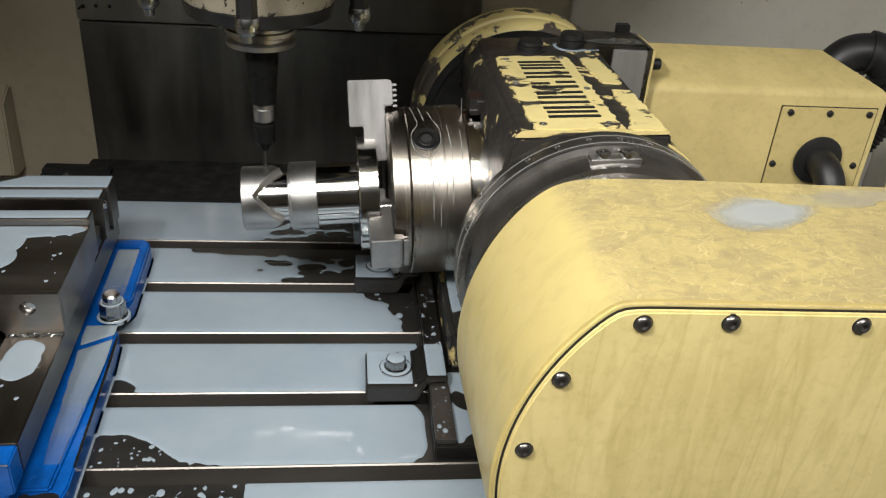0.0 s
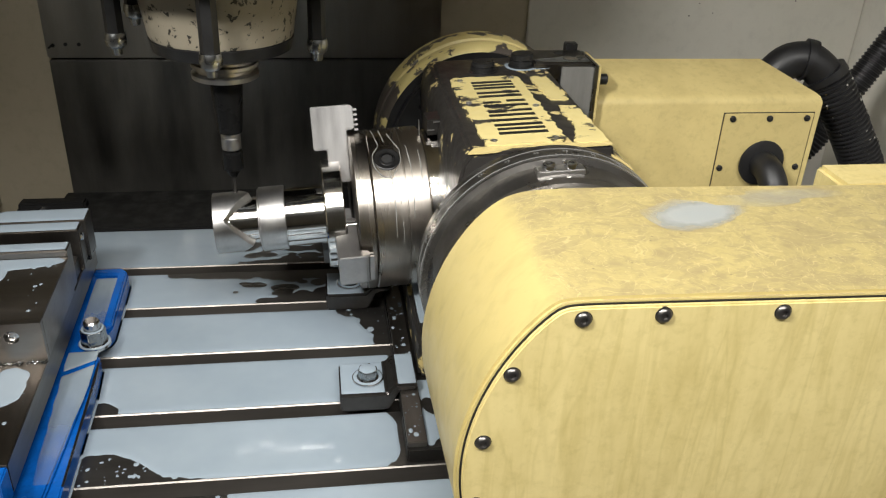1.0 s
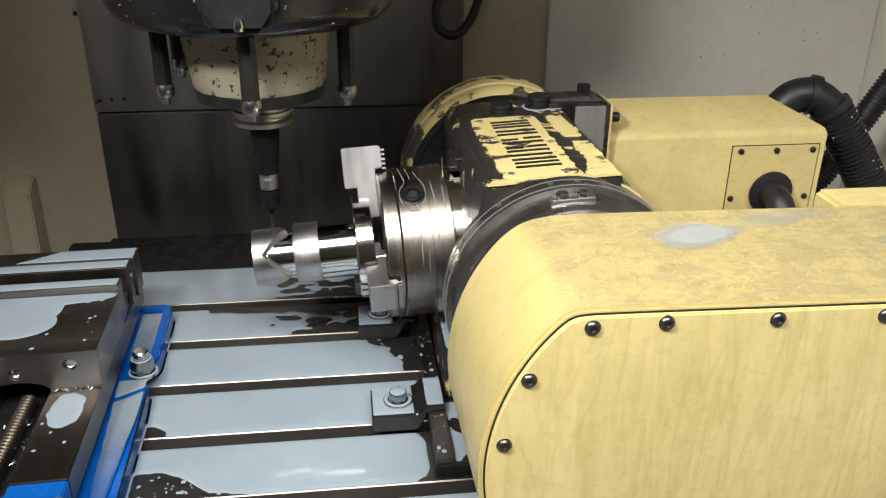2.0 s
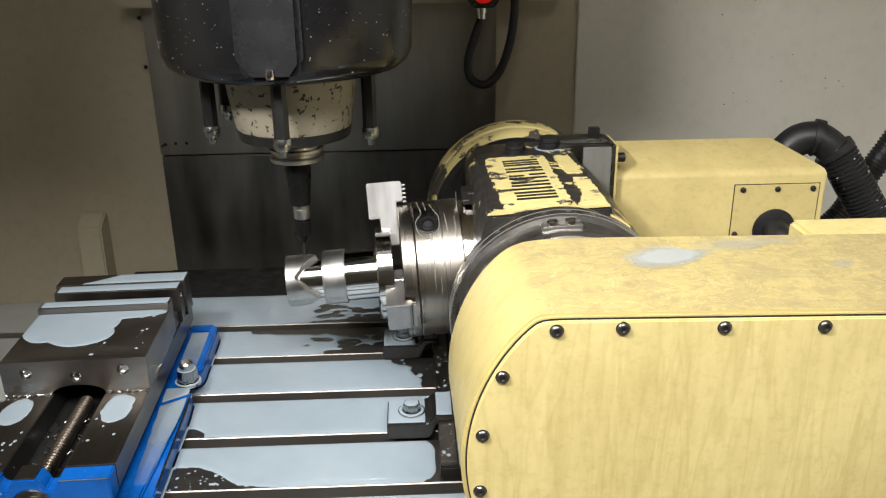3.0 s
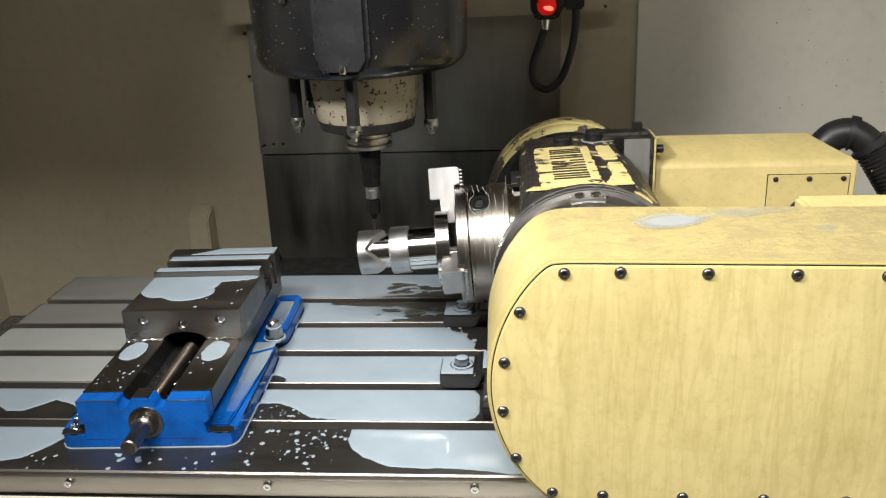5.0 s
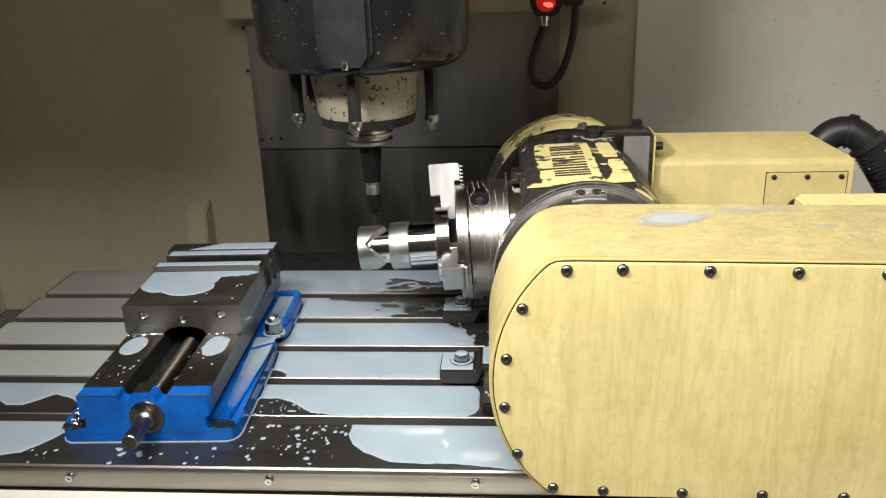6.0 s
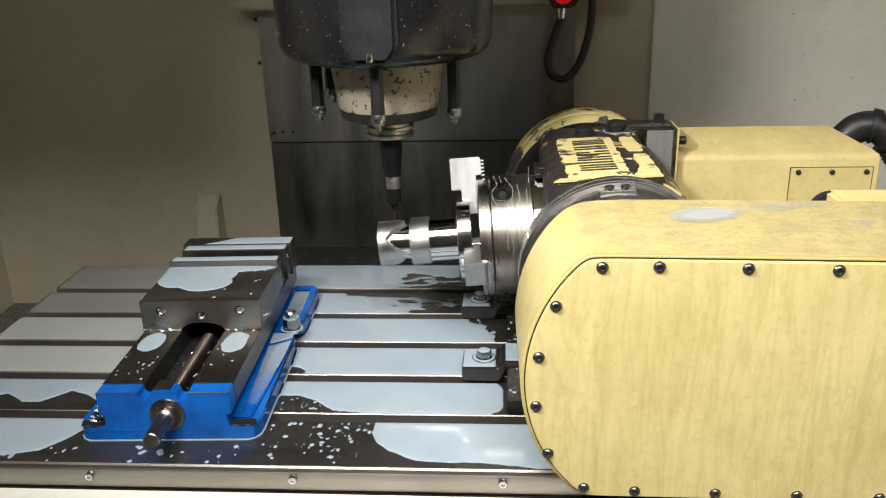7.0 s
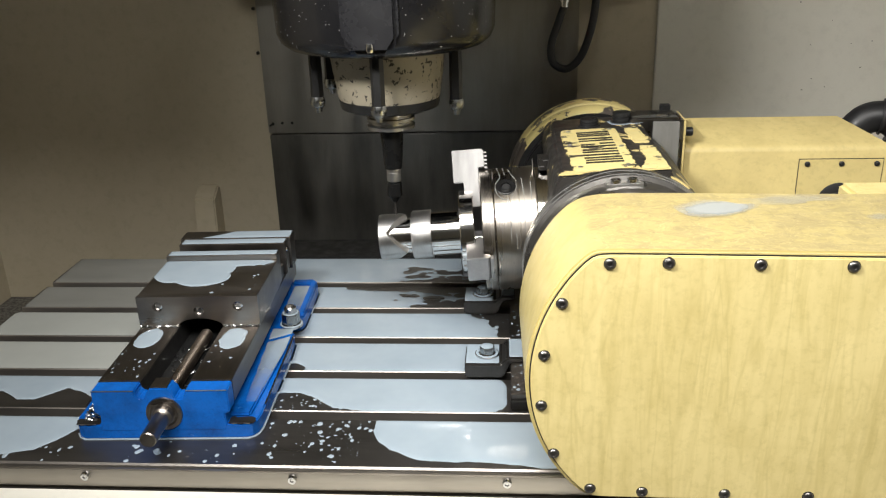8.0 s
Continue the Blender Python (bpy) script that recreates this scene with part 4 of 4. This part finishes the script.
part("screw_collar", lathe([(-0.0035, 0.0220), (-0.006, 0.0212), (-0.0065, 0.0165), (-0.0055, 0.0150), (-0.0055, 0.0)], "y", (0.003, -0.0085, 0.036), 40), M_jaw, vise, "steel collar")
part("screw_neck", lathe([(-0.0055, 0.0130), (-0.014, 0.0122), (-0.017, 0.0096), (-0.059, 0.0096), (-0.0605, 0.0084), (-0.0605, 0.0)], "y", (0.003, -0.0085, 0.036), 28), M_vise, vise, "worn hexagon drive end")
# hold-down bolts
for s in (-1, 1):
    b = thing("hold_down_bolt", 0, 0, 0, "hexagon nut, stud and washer holding the vise flange", "bolt", "vise bolts")
    part("washer", lathe([(0.0, 0.0), (0.0, 0.0165), (0.0035, 0.0165), (0.004, 0.0155), (0.004, 0.0)], "z", (0, 0, 0.0202), 28), M_chrome, b)
    part("nut", prism(hexagon(0.0135), "z", 0.0245, 0.041, 0.001), M_zinc, b)
    part("stud", lathe([(0.041, 0.0), (0.041, 0.0085), (0.049, 0.0085), (0.051, 0.007), (0.051, 0.0)], "z", (0, 0, 0), 20), M_chrome, b)
    part("coolant_bead", lathe([(0.0240, 0.0137), (0.0247, 0.0142), (0.0247, 0.0160), (0.0238, 0.0166)], "z", (0, 0, 0), 28), M_coolant, b)
    part("coolant_bead", lathe([(0.0411, 0.0090), (0.0417, 0.0094), (0.0417, 0.0114), (0.0411, 0.0118)], "z", (0, 0, 0), 24), M_coolant, b)
    b.matrix_world = vise.matrix_world @ pose(s * 0.101, 0.247, 0)
# coolant lying on the vise
def on_vise(x0, x1, y0, y1, z, field):
    return film_of_liquid("coolant_patch", x0, x1, y0, y1, z, field, vise, 0.0015)


on_vise(-0.080, -0.030, 0.012, 0.153, 0.0668, lambda x, y: np.maximum(blobs(x, y, [(-0.058, 0.120, 0.016, 0.028)]) + 0.0012 * ripple(x, y, 300, 1), blobs(x, y, spots(-0.078, -0.034, 0.015, 0.10, 44, 0.0005, 0.0021, 2))))
on_vise(0.032, 0.080, 0.012, 0.153, 0.0668, lambda x, y: np.maximum(blobs(x, y, [(0.054, 0.116, 0.016, 0.030)]) + 0.0012 * ripple(x, y, 300, 5), blobs(x, y, spots(0.035, 0.078, 0.015, 0.11, 26, 0.0005, 0.002, 7))))
on_vise(-0.081, 0.081, 0.154, 0.2805, 0.1105, lambda x, y: np.maximum(blobs(x, y, [(-0.030, 0.252, 0.060, 0.045), (-0.052, 0.235, 0.03, 0.036), (0.010, 0.272, 0.066, 0.018), (-0.012, 0.218, 0.040, 0.030)]) + 0.003 * ripple(x, y, 90, 8), blobs(x, y, spots(0.0, 0.08, 0.165, 0.285, 44, 0.0006, 0.0028, 4))))
on_vise(-0.0800, 0.0795, 0.2835, 0.3010, 0.1180, lambda x, y: 0.005 - 0 * x + 0.002 * ripple(x, y, 90, 9) - np.maximum(0, 0.012 - np.abs(x - 0.012)) * np.maximum(0, 0.292 - y) * 60)
on_vise(-0.0755, 0.0815, 0.3300, 0.3500, 0.1180, lambda x, y: 0.006 - 0 * x + 0.002 * ripple(x, y, 90, 10))
on_vise(-0.0825, 0.0855, 0.3530, 0.3830, 0.1188, lambda x, y: 0.9 * (x + 0.030) - 1.4 * (y - 0.353) + 0.006 * ripple(x, y, 70, 12) + 0.02)
for s in (-1, 1):
    film_of_liquid("coolant_patch", min(s * 0.103, s * 0.078), max(s * 0.103, s * 0.078), 0.272, 0.391, 0.0200, lambda x, y: 0.004 + 0.004 * ripple(x, y, 80, 15), vise, 0.002, material=M_wash)
    film_of_liquid("coolant_patch", min(s * 0.109, s * 0.078), max(s * 0.109, s * 0.078), 0.03, 0.228, 0.0245, lambda x, y: np.minimum(np.minimum(np.abs(x) - 0.0880 + y * 0.045, 0.0985 + y * 0.060 - np.abs(x)), np.abs(y - 0.19 - (np.abs(x) - 0.08) * 0.6) - 0.0035) + 0.0008 * ripple(x, y, 160, 16), vise, 0.0015, material=M_wash)

rr = random.Random(8)
bm = bmesh.new()
for k in range(320):
    if k < 100:
        x, y, z = rr.uniform(-0.026, 0.028), rr.uniform(0.014, 0.14), 0.0388 + rr.uniform(0.0, 0.006)
    elif k < 220:
        d = rr.random() ** 0.6
        x, y = -0.090 + 0.011 * d * math.cos(k), 0.008 + 0.014 * d * math.sin(k)
        z = 0.0200 + 0.016 * (1 - d) + rr.uniform(0.0, 0.003)
    else:
        x, y, z = rr.choice((rr.uniform(-0.080, -0.030), rr.uniform(0.033, 0.080))), 0.1522 + rr.uniform(-0.0012, 0.0006), 0.0672 + rr.uniform(0.0, 0.0012)
    own = box(-0.0022, 0.0022, -0.0006, 0.0006, -0.0003, 0.0003)
    bmesh.ops.transform(own, matrix=pose(x, y, z, rr.uniform(-50, 50), rr.uniform(-50, 50), rr.uniform(0, 360)), verts=own.verts)
    joined(bm, own)
tagged(part("metal_chips", bm, M_zinc, vise, "loose bright metal chips", smooth=False), kind="stuff")
# ---- clamps of the rotary table ----
def clamp(x, y):
    c = thing("table_clamp", x, y, 0, "black step clamp with a hexagon bolt, wet on top", "clamp", "rotary table clamps")
    blk = part("clamp_block", prism([(0.0, 0.0006), (0.050, 0.0006), (0.060, 0.024), (0.078, 0.024), (0.078, 0.032), (0.056, 0.032), (0.047, 0.0225), (0.0, 0.0225)], "y", -0.026, 0.030, 0.0025), M_iron, c)
    part("washer", lathe([(0.0226, 0.0), (0.0226, 0.0160), (0.025, 0.0160), (0.0255, 0.0150), (0.0255, 0.0)], "z", (0.029, 0.0, 0), 28), M_chrome, c)
    part("bolt_head", prism([(0.029 + u, v) for u, v in hexagon(0.0105)], "z", 0.0256, 0.0355, 0.0008), M_zinc, c)
    part("coolant_bead", lathe([(0.0356, 0.0086), (0.0361, 0.0078), (0.0363, 0.0)], "z", (0.029, 0.0, 0), 24), M_coolant, c)
    part("coolant_bead", lathe([(0.0255, 0.0112), (0.0261, 0.0116), (0.0261, 0.0146), (0.0255, 0.0150)], "z", (0.029, 0.0, 0), 28), M_coolant, c)
    film_of_liquid("coolant_patch", 0.001, 0.046, -0.024, 0.028, 0.0225, lambda px, py: 0.004 + 0.004 * ripple(px, py, 90, 21) - np.maximum(0, 0.0165 - np.hypot(px - 0.029, py)), c, 0.0015)
    film_of_liquid("coolant_patch", 0.058, 0.077, -0.024, 0.028, 0.032, lambda px, py: 0.004 + 0.003 * ripple(px, py, 90, 22), c, 0.0015)
    return c


clamp(0.0, 0.108)
clamp(-0.010, 0.302)

# ---- spindle head ----
head = thing("spindle_head", SPX, SPY, 0.42, "black spindle head with coolant nozzles and flaking cream nose", "spindle head")
HB = head.matrix_world.inverted()
SC = (SPX, SPY, 0)


def hpart(name, bm, material, label="", parent=None):
    ob = part(name, bm, material, parent or head, label)
    if parent is None:
        ob.matrix_parent_inverse = HB
    return ob


hpart("head_cover", lathe([(0.413, 0.06), (0.413, 0.118), (0.416, 0.128), (0.424, 0.138), (0.436, 0.143), (0.515, 0.1455), (0.517, 0.1500), (0.56, 0.1510), (0.56, 0.0)], "z", SC, 96), M_head, "glossy black round cover speckled with chips")
hpart("head_casting", box(SPX - 0.17, SPX + 0.17, SPY - 0.10, 0.80, 0.561, 1.10, 0.015), M_head, "black head casting")
lug = hpart("front_lug", prism([(-0.034, 0.560), (0.034, 0.560), (0.034, 0.438), (0.022, 0.4215), (-0.022, 0.4215), (-0.034, 0.438)], "y", -0.1485, -0.115, 0.006), M_facet_sheen, "flat black front facet, its grey reflection painted in")
lug.matrix_basis = Matrix.Translation((SPX, SPY, 0))
for a, z in ((-90, 0.430), (-118, 0.514), (-52, 0.512)):
    x, y = SPX + 0.149 * math.cos(radians(a)), SPY + 0.149 * math.sin(radians(a))
    hpart("cover_screw", lathe([(z - 0.005, 0.0), (z - 0.005, 0.004), (z, 0.0052), (z + 0.005, 0.004), (z + 0.005, 0.0)], "z", (x, y, 0), 14), M_chrome)
hpart("spindle_nose", lathe([(0.345, 0.066), (0.345, 0.0675), (0.347, 0.0685), (0.385, 0.0745), (0.413, 0.0775)], "z", SC, 80), M_nose, "cream nose ring with flaking paint")
hpart("nose_ring", lathe([(0.327, 0.0), (0.327, 0.040), (0.328, 0.052), (0.333, 0.0660), (0.344, 0.0685), (0.346, 0.066)], "z", SC, 80), M_black, "dark lower nose ring")
r = random.Random(5)
bm = bmesh.new()
for k in range(150):
    a, z = radians(r.uniform(-175, -5)), r.uniform(0.42, 0.512)
    rad = 0.1434 + (z - 0.436) * 0.032 if z > 0.436 else 0.1408
    sz = 0.0002 + 0.0006 * r.random() ** 3
    own = box(-sz, sz, -0.0005, 0.0005, -sz * 0.6, sz * 0.6)
    bmesh.ops.transform(own, matrix=Matrix.Translation((SPX + rad * math.cos(a), SPY + rad * math.sin(a), z)) @ Matrix.Rotation(a + math.pi / 2, 4, "Z") @ Matrix.Rotation(r.uniform(0, 3), 4, "Y"), verts=own.verts)
    joined(bm, own)
tagged(hpart("metal_chips", bm, M_chips, "fine bright chips stuck to the cover"), kind="stuff")
for a, top, bottom, rad in ((-90, 0.420, 0.354, 0.104), (188, 0.414, 0.349, 0.097), (-5, 0.414, 0.342, 0.091), (155, 0.414, 0.364, 0.096)):
    x, y = SPX + rad * math.cos(radians(a)), SPY + rad * math.sin(radians(a))
    nz = hpart("coolant_nozzle", lathe([(top, 0.0), (top, 0.0085), (bottom, 0.0085), (bottom - 0.001, 0.0)], "z", (x, y, 0), 6), M_black)
    hpart("nozzle_tip", lathe([(bottom, 0.0), (bottom, 0.0092), (bottom - 0.002, 0.0098), (bottom - 0.007, 0.0104), (bottom - 0.012, 0.0092), (bottom - 0.015, 0.0056), (bottom - 0.021, 0.0046), (bottom - 0.0215, 0.0)], "z", (x, y, 0), 18), M_zinc, "plated swivel nozzle", nz).matrix_parent_inverse = Matrix()

holder = thing("tool_holder", SPX, SPY, 0.30, "slim black tool holder with a small cutter in the spindle", "tool holder")
TB = holder.matrix_world.inverted()
for name, prof, mat in (("holder_flange", [(0.3275, 0.0), (0.3275, 0.0285), (0.3185, 0.0285), (0.3180, 0.0325), (0.3145, 0.0328), (0.3125, 0.0285), (0.3095, 0.0285), (0.3075, 0.0328), (0.3030, 0.0325), (0.3025, 0.018), (0.3025, 0.0)], M_satin),
                        ("holder_shank", [(0.3025, 0.0), (0.3025, 0.0170), (0.2990, 0.0165), (0.2450, 0.0122), (0.2450, 0.0)], M_holder),
                        ("collet_nut", [(0.2450, 0.0), (0.2450, 0.0095), (0.2435, 0.0100), (0.2400, 0.0098), (0.2394, 0.0092), (0.2388, 0.0098), (0.2270, 0.0098), (0.2255, 0.0080), (0.2250, 0.0)], M_satin),
                        ("tool_shank", [(0.2250, 0.0), (0.2250, 0.0060), (0.2225, 0.0105), (0.2050, 0.0105), (0.2035, 0.0085), (0.1950, 0.0030), (0.1950, 0.0)], M_holder),
                        ("cutter", [(0.1950, 0.0), (0.1950, 0.0024), (0.1760, 0.0022), (0.1750, 0.0)], M_iron)):
    p = part(name, lathe(prof, "z", SC, 48), mat, holder)
    p.matrix_parent_inverse = TB

# ---- red lamp sensor on the back beam ----
sensor = thing("tool_sensor", 0.168, 0.775, 0.443, "black sensor with a glowing red dome and a looped cable", "sensor")
part("sensor_bracket", box(-0.055, 0.075, 0.012, 0.024, -0.008, 0.10, 0.003), M_wall, sensor)
part("sensor_body", prism([(-0.032, 0.06), (0.032, 0.06), (0.032, 0.004), (0.020, -0.016), (-0.020, -0.016), (-0.030, 0.004)], "y", -0.030, 0.012, 0.003), M_black, sensor)
part("red_dome", lathe([(-0.046, 0.0), (-0.044, 0.008), (-0.038, 0.015), (-0.030, 0.0185), (-0.028, 0.0185)], "y", (0.0, 0, 0.010), 32), M_red, sensor, "glowing red dome")
core = part("lamp_core", lathe([(-0.0475, 0.0), (-0.0470, 0.004), (-0.0455, 0.0060), (-0.043, 0.0064)], "y", (0.0, 0, 0.0), 20), M_core, sensor, "bright red spot")
core.matrix_basis = Matrix.Translation((0.003, 0.0008, 0.006)) @ Matrix.Rotation(radians(15), 4, "Y") @ Matrix.Diagonal((1.5, 1.0, 0.75, 1))
part("lamp_hood", prism(arc(0.0, 0.010, 0.0225, 25, 205, 18) + arc(0.0, 0.010, 0.0190, 205, 25, 18), "y", -0.044, -0.028, 0.0006), M_black, sensor)
part("lower_ring", prism(arc(0.0, 0.010, 0.0235, 200, 340, 18) + arc(0.0, 0.010, 0.0188, 340, 200, 18), "y", -0.038, -0.028, 0.0006), M_black, sensor)
part("side_box", box(0.034, 0.072, -0.02, 0.011, 0.0, 0.08, 0.004), M_black, sensor)
part("dial_bar", box(-0.016, 0.016, -0.0315, -0.0295, -0.011, -0.007), M_white, sensor)
part("cable_gland", lathe([(-0.036, 0.0), (-0.036, 0.008), (-0.026, 0.008), (-0.026, 0.010), (-0.017, 0.010), (-0.0165, 0.0)], "z", (-0.002, -0.01, 0), 20), M_chrome, sensor)
part("cable", tube(spline([(-0.002, -0.01, -0.034), (-0.012, -0.012, -0.06), (-0.026, -0.016, -0.105), (-0.022, -0.02, -0.138), (0.004, -0.02, -0.150), (0.030, -0.016, -0.128), (0.048, -0.012, -0.080), (0.056, -0.008, -0.03), (0.057, -0.006, 0.02)], 8), 0.0075, 12), M_rubber, sensor)

# ---- conduits ----
def conduit(name, keys, r, label, fitting=True):
    pts = spline(keys, 60)
    total = sum((b - a).length for a, b in zip(pts, pts[1:]))
    steps = max(20, int(total / 0.0016))
    # even spacing along the way
    out, acc, k = [pts[0]], 0.0, 0
    want = total / steps
    for a, b in zip(pts, pts[1:]):
        seg = (b - a).length
        while acc + seg >= want * (len(out)) - 1e-9 and len(out) <= steps:
            s = (want * len(out) - acc) / seg
            out.append(a.lerp(b, min(1, max(0, s))))
        acc += seg
    hose = thing(name, *keys[0], label, "conduit")
    p = part("corrugated_hose", tube(out, lambda i: r * (1.0 if i % 4 < 2 else 0.90), 20), M_rubber, hose)
    p.matrix_parent_inverse = hose.matrix_world.inverted()
    return hose, out


hose, way_pts = conduit("cable_conduit", [(0.666, 0.430, 0.243), (0.691, 0.42, 0.203), (0.724, 0.41, 0.148), (0.755, 0.40, 0.085), (0.785, 0.39, -0.02)], 0.0285, "thick black corrugated conduit with a smooth elbow")
inv = hose.matrix_world.inverted()
ELBOW = [(0.582, 0.47, 0.212), (0.597, 0.452, 0.238), (0.615, 0.448, 0.257), (0.637, 0.442, 0.262), (0.657, 0.434, 0.251), (0.673, 0.427, 0.231), (0.691, 0.420, 0.203)]
part("elbow", tube(spline(ELBOW[:6], 16), 0.0240, 28), M_rubber, hose, "smooth rubber elbow").matrix_parent_inverse = inv
pts = spline(ELBOW, 8)
for k, n, rr in ((23, 4, 0.0280), (34, 4, 0.0300)):
    part("clamp_ring", tube(pts[k:k + n], rr, 28), M_rubber, hose).matrix_parent_inverse = inv
hose2, _ = conduit("cable_conduit", [(0.70, 0.60, 0.02), (0.773, 0.60, 0.074), (0.815, 0.60, 0.150), (0.860, 0.60, 0.228), (0.90, 0.60, 0.30)], 0.021, "thinner black corrugated conduit behind the motor housing")
rr = random.Random(21)
bm = bmesh.new()
for k in range(130):
    p = way_pts[rr.randrange(6, len(way_pts) - 40)]
    a = rr.uniform(0, 6.28)
    own = box(-0.0012, 0.0012, -0.0012, 0.0012, -0.0005, 0.0005)
    bmesh.ops.transform(own, matrix=Matrix.Translation(p + Vector((0.0285 * math.cos(a) * 0.8, -0.020, 0.0285 * math.sin(a) * 0.8))) @ pose(0, 0, 0, rr.uniform(0, 90), rr.uniform(0, 90), 0), verts=own.verts)
    joined(bm, own)
q = part("metal_chips", bm, M_chrome, hose, "fine bright chips stuck to the hose", smooth=False)
q.matrix_parent_inverse = inv
tagged(q, kind="stuff")
bend = thing("cable_conduit", 0.545, 0.34, 0.158, "smooth black hose curving down from the access cover", "conduit")
p = part("hose", tube(spline([(0.545, 0.345, 0.158), (0.546, 0.318, 0.155), (0.549, 0.300, 0.135), (0.551, 0.293, 0.10), (0.552, 0.290, 0.02)], 10), 0.0175, 24), M_rubber, bend)
p.matrix_parent_inverse = bend.matrix_world.inverted()

# ---- milky coolant on the table ----
def ovals(x0, x1, y0, y1, count, small, large, seed):
    """Open ovals in the film, denser towards x1."""
    r = random.Random(seed)
    out = []
    for k in range(count):
        s = r.uniform(small, large)
        out.append((x0 + (x1 - x0) * r.random() ** 0.85, r.uniform(y0, y1), s * r.uniform(1.2, 1.9), s))
    return out



def land(x, y, k):
    """How deep inside the liquid a place on the table is; dark wet areas are left open."""
    wob = ripple(x, y, 70, 30 + k)
    fine = ripple(x, y, 330, 60 + k)
    f = 0.012 + 0 * x
    dry = []
    drops = []
    if k == 0:
        right = np.minimum(x + 0.104, y - np.interp(x, (-0.104, -0.095, -0.079, -0.032, 0.025, 0.097, 0.4), (-0.045, -0.068, -0.084, -0.099, -0.106, -0.109, -0.112)))
        left = np.minimum(-0.455 - x, y - np.interp(x, (-0.73, -0.62, -0.535, -0.499, -0.481, -0.463, -0.455), (-0.110, -0.106, -0.099, -0.090, -0.071, -0.042, -0.02)))
        f = np.minimum(f, np.maximum(right, left) + 0.0035 * wob + 0.0008 * fine)
        drops = spots(-0.26, -0.105, -0.112, -0.02, 130, 0.0005, 0.0032, 41) + spots(-0.19, -0.115, -0.100, -0.03, 320, 0.0004, 0.0008, 47) + spots(-0.55, -0.24, -0.112, -0.07, 60, 0.0007, 0.0035, 42)
    if k == 1:
        shore = np.interp(x, (-0.73, -0.65, -0.612, -0.581, -0.558, -0.539, -0.527, -0.499, -0.470, -0.30, -0.245, -0.237, -0.212, -0.188, -0.162, -0.125, -0.110, -0.10, 0.030, 0.045, 0.4), (0.0, 0.022, 0.040, 0.019, 0.019, 0.036, 0.048, 0.038, 0.015, 0.015, 0.030, 0.040, 0.041, 0.030, 0.008, 0.002, 0.0, -0.01, -0.01, 0.006, 0.006))
        f = np.minimum(f, np.minimum(y - shore, 0.057 - x - 18 * np.maximum(0, np.abs(y - 0.042) - 0.015) ** 2) + 0.0015 * wob + 0.0007 * fine)
        drops = spots(-0.25, -0.15, 0.002, 0.036, 90, 0.0005, 0.0026, 43)
    if k == 2:
        dry = [(0.065, 0.15, 0.02, 0.06), (-0.235, 0.105, 0.022, 0.016)]
    if k == 3:
        dry = [(0.060, 0.285, 0.060, 0.030), (0.066, 0.25, 0.036, 0.04), (0.062, 0.215, 0.020, 0.04)]
        drops = spots(0.0, 0.058, 0.205, 0.28, 30, 0.001, 0.004, 44)
    if k == 4:
        dry = [(-0.130, 0.377, 0.075, 0.012), (-0.02, 0.372, 0.07, 0.012), (0.055, 0.34, 0.05, 0.06), (-0.05, 0.307, 0.06, 0.007)] + ovals(-0.125, 0.03, 0.312, 0.372, 46, 0.0035, 0.0085, 45)
    if k == 5:
        dry = [(-0.06, 0.406, 0.07, 0.007), (0.06, 0.45, 0.06, 0.05)] + ovals(-0.12, 0.03, 0.410, 0.462, 46, 0.0035, 0.0085, 46)
    if dry:
        f = np.minimum(f, -blobs(x, y, dry) + (0.0022 if k > 2 else 0.008) * wob + (0.0024 if k == 3 else 0.0010) * fine)
    if drops:
        f = np.maximum(f, blobs(x, y, drops) + 0.0002 * fine)
    return f


LANDS = [(TY0 + 0.002, -SLOT - 0.001)] + [(0.1 * k + 0.0012, 0.1 * k + 0.1 - SLOT - 0.001) for k in range(4)] + [(0.4012, TY1 - 0.002)]
for k, (y0, y1) in enumerate(LANDS):
    # past the vise the wall's warm reflection is in the film's colour, and shade on the thin rear strips
    split = -0.36 if k > 1 else TX0 + 0.002
    p = film_of_liquid("coolant_film", split, 0.40, y0, y1, 0.0, lambda x, y, k=k: land(x, y, k), None, 0.0022)
    tagged(p, "milky white coolant film lying on the table", "coolant", "coolant films", "stuff")
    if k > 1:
        p = film_of_liquid("coolant_film", TX0 + 0.002, split, y0, y1, 0.0, lambda x, y, k=k: land(x, y, k), None, 0.004, 0.0004, material=M_coolant_shaded if k > 3 else M_coolant_warm)
        tagged(p, "thin greyish coolant film on the table, shade painted in" if k > 3 else "off-white coolant film on the table, warm wall reflection painted in", "coolant", "coolant films", "stuff")
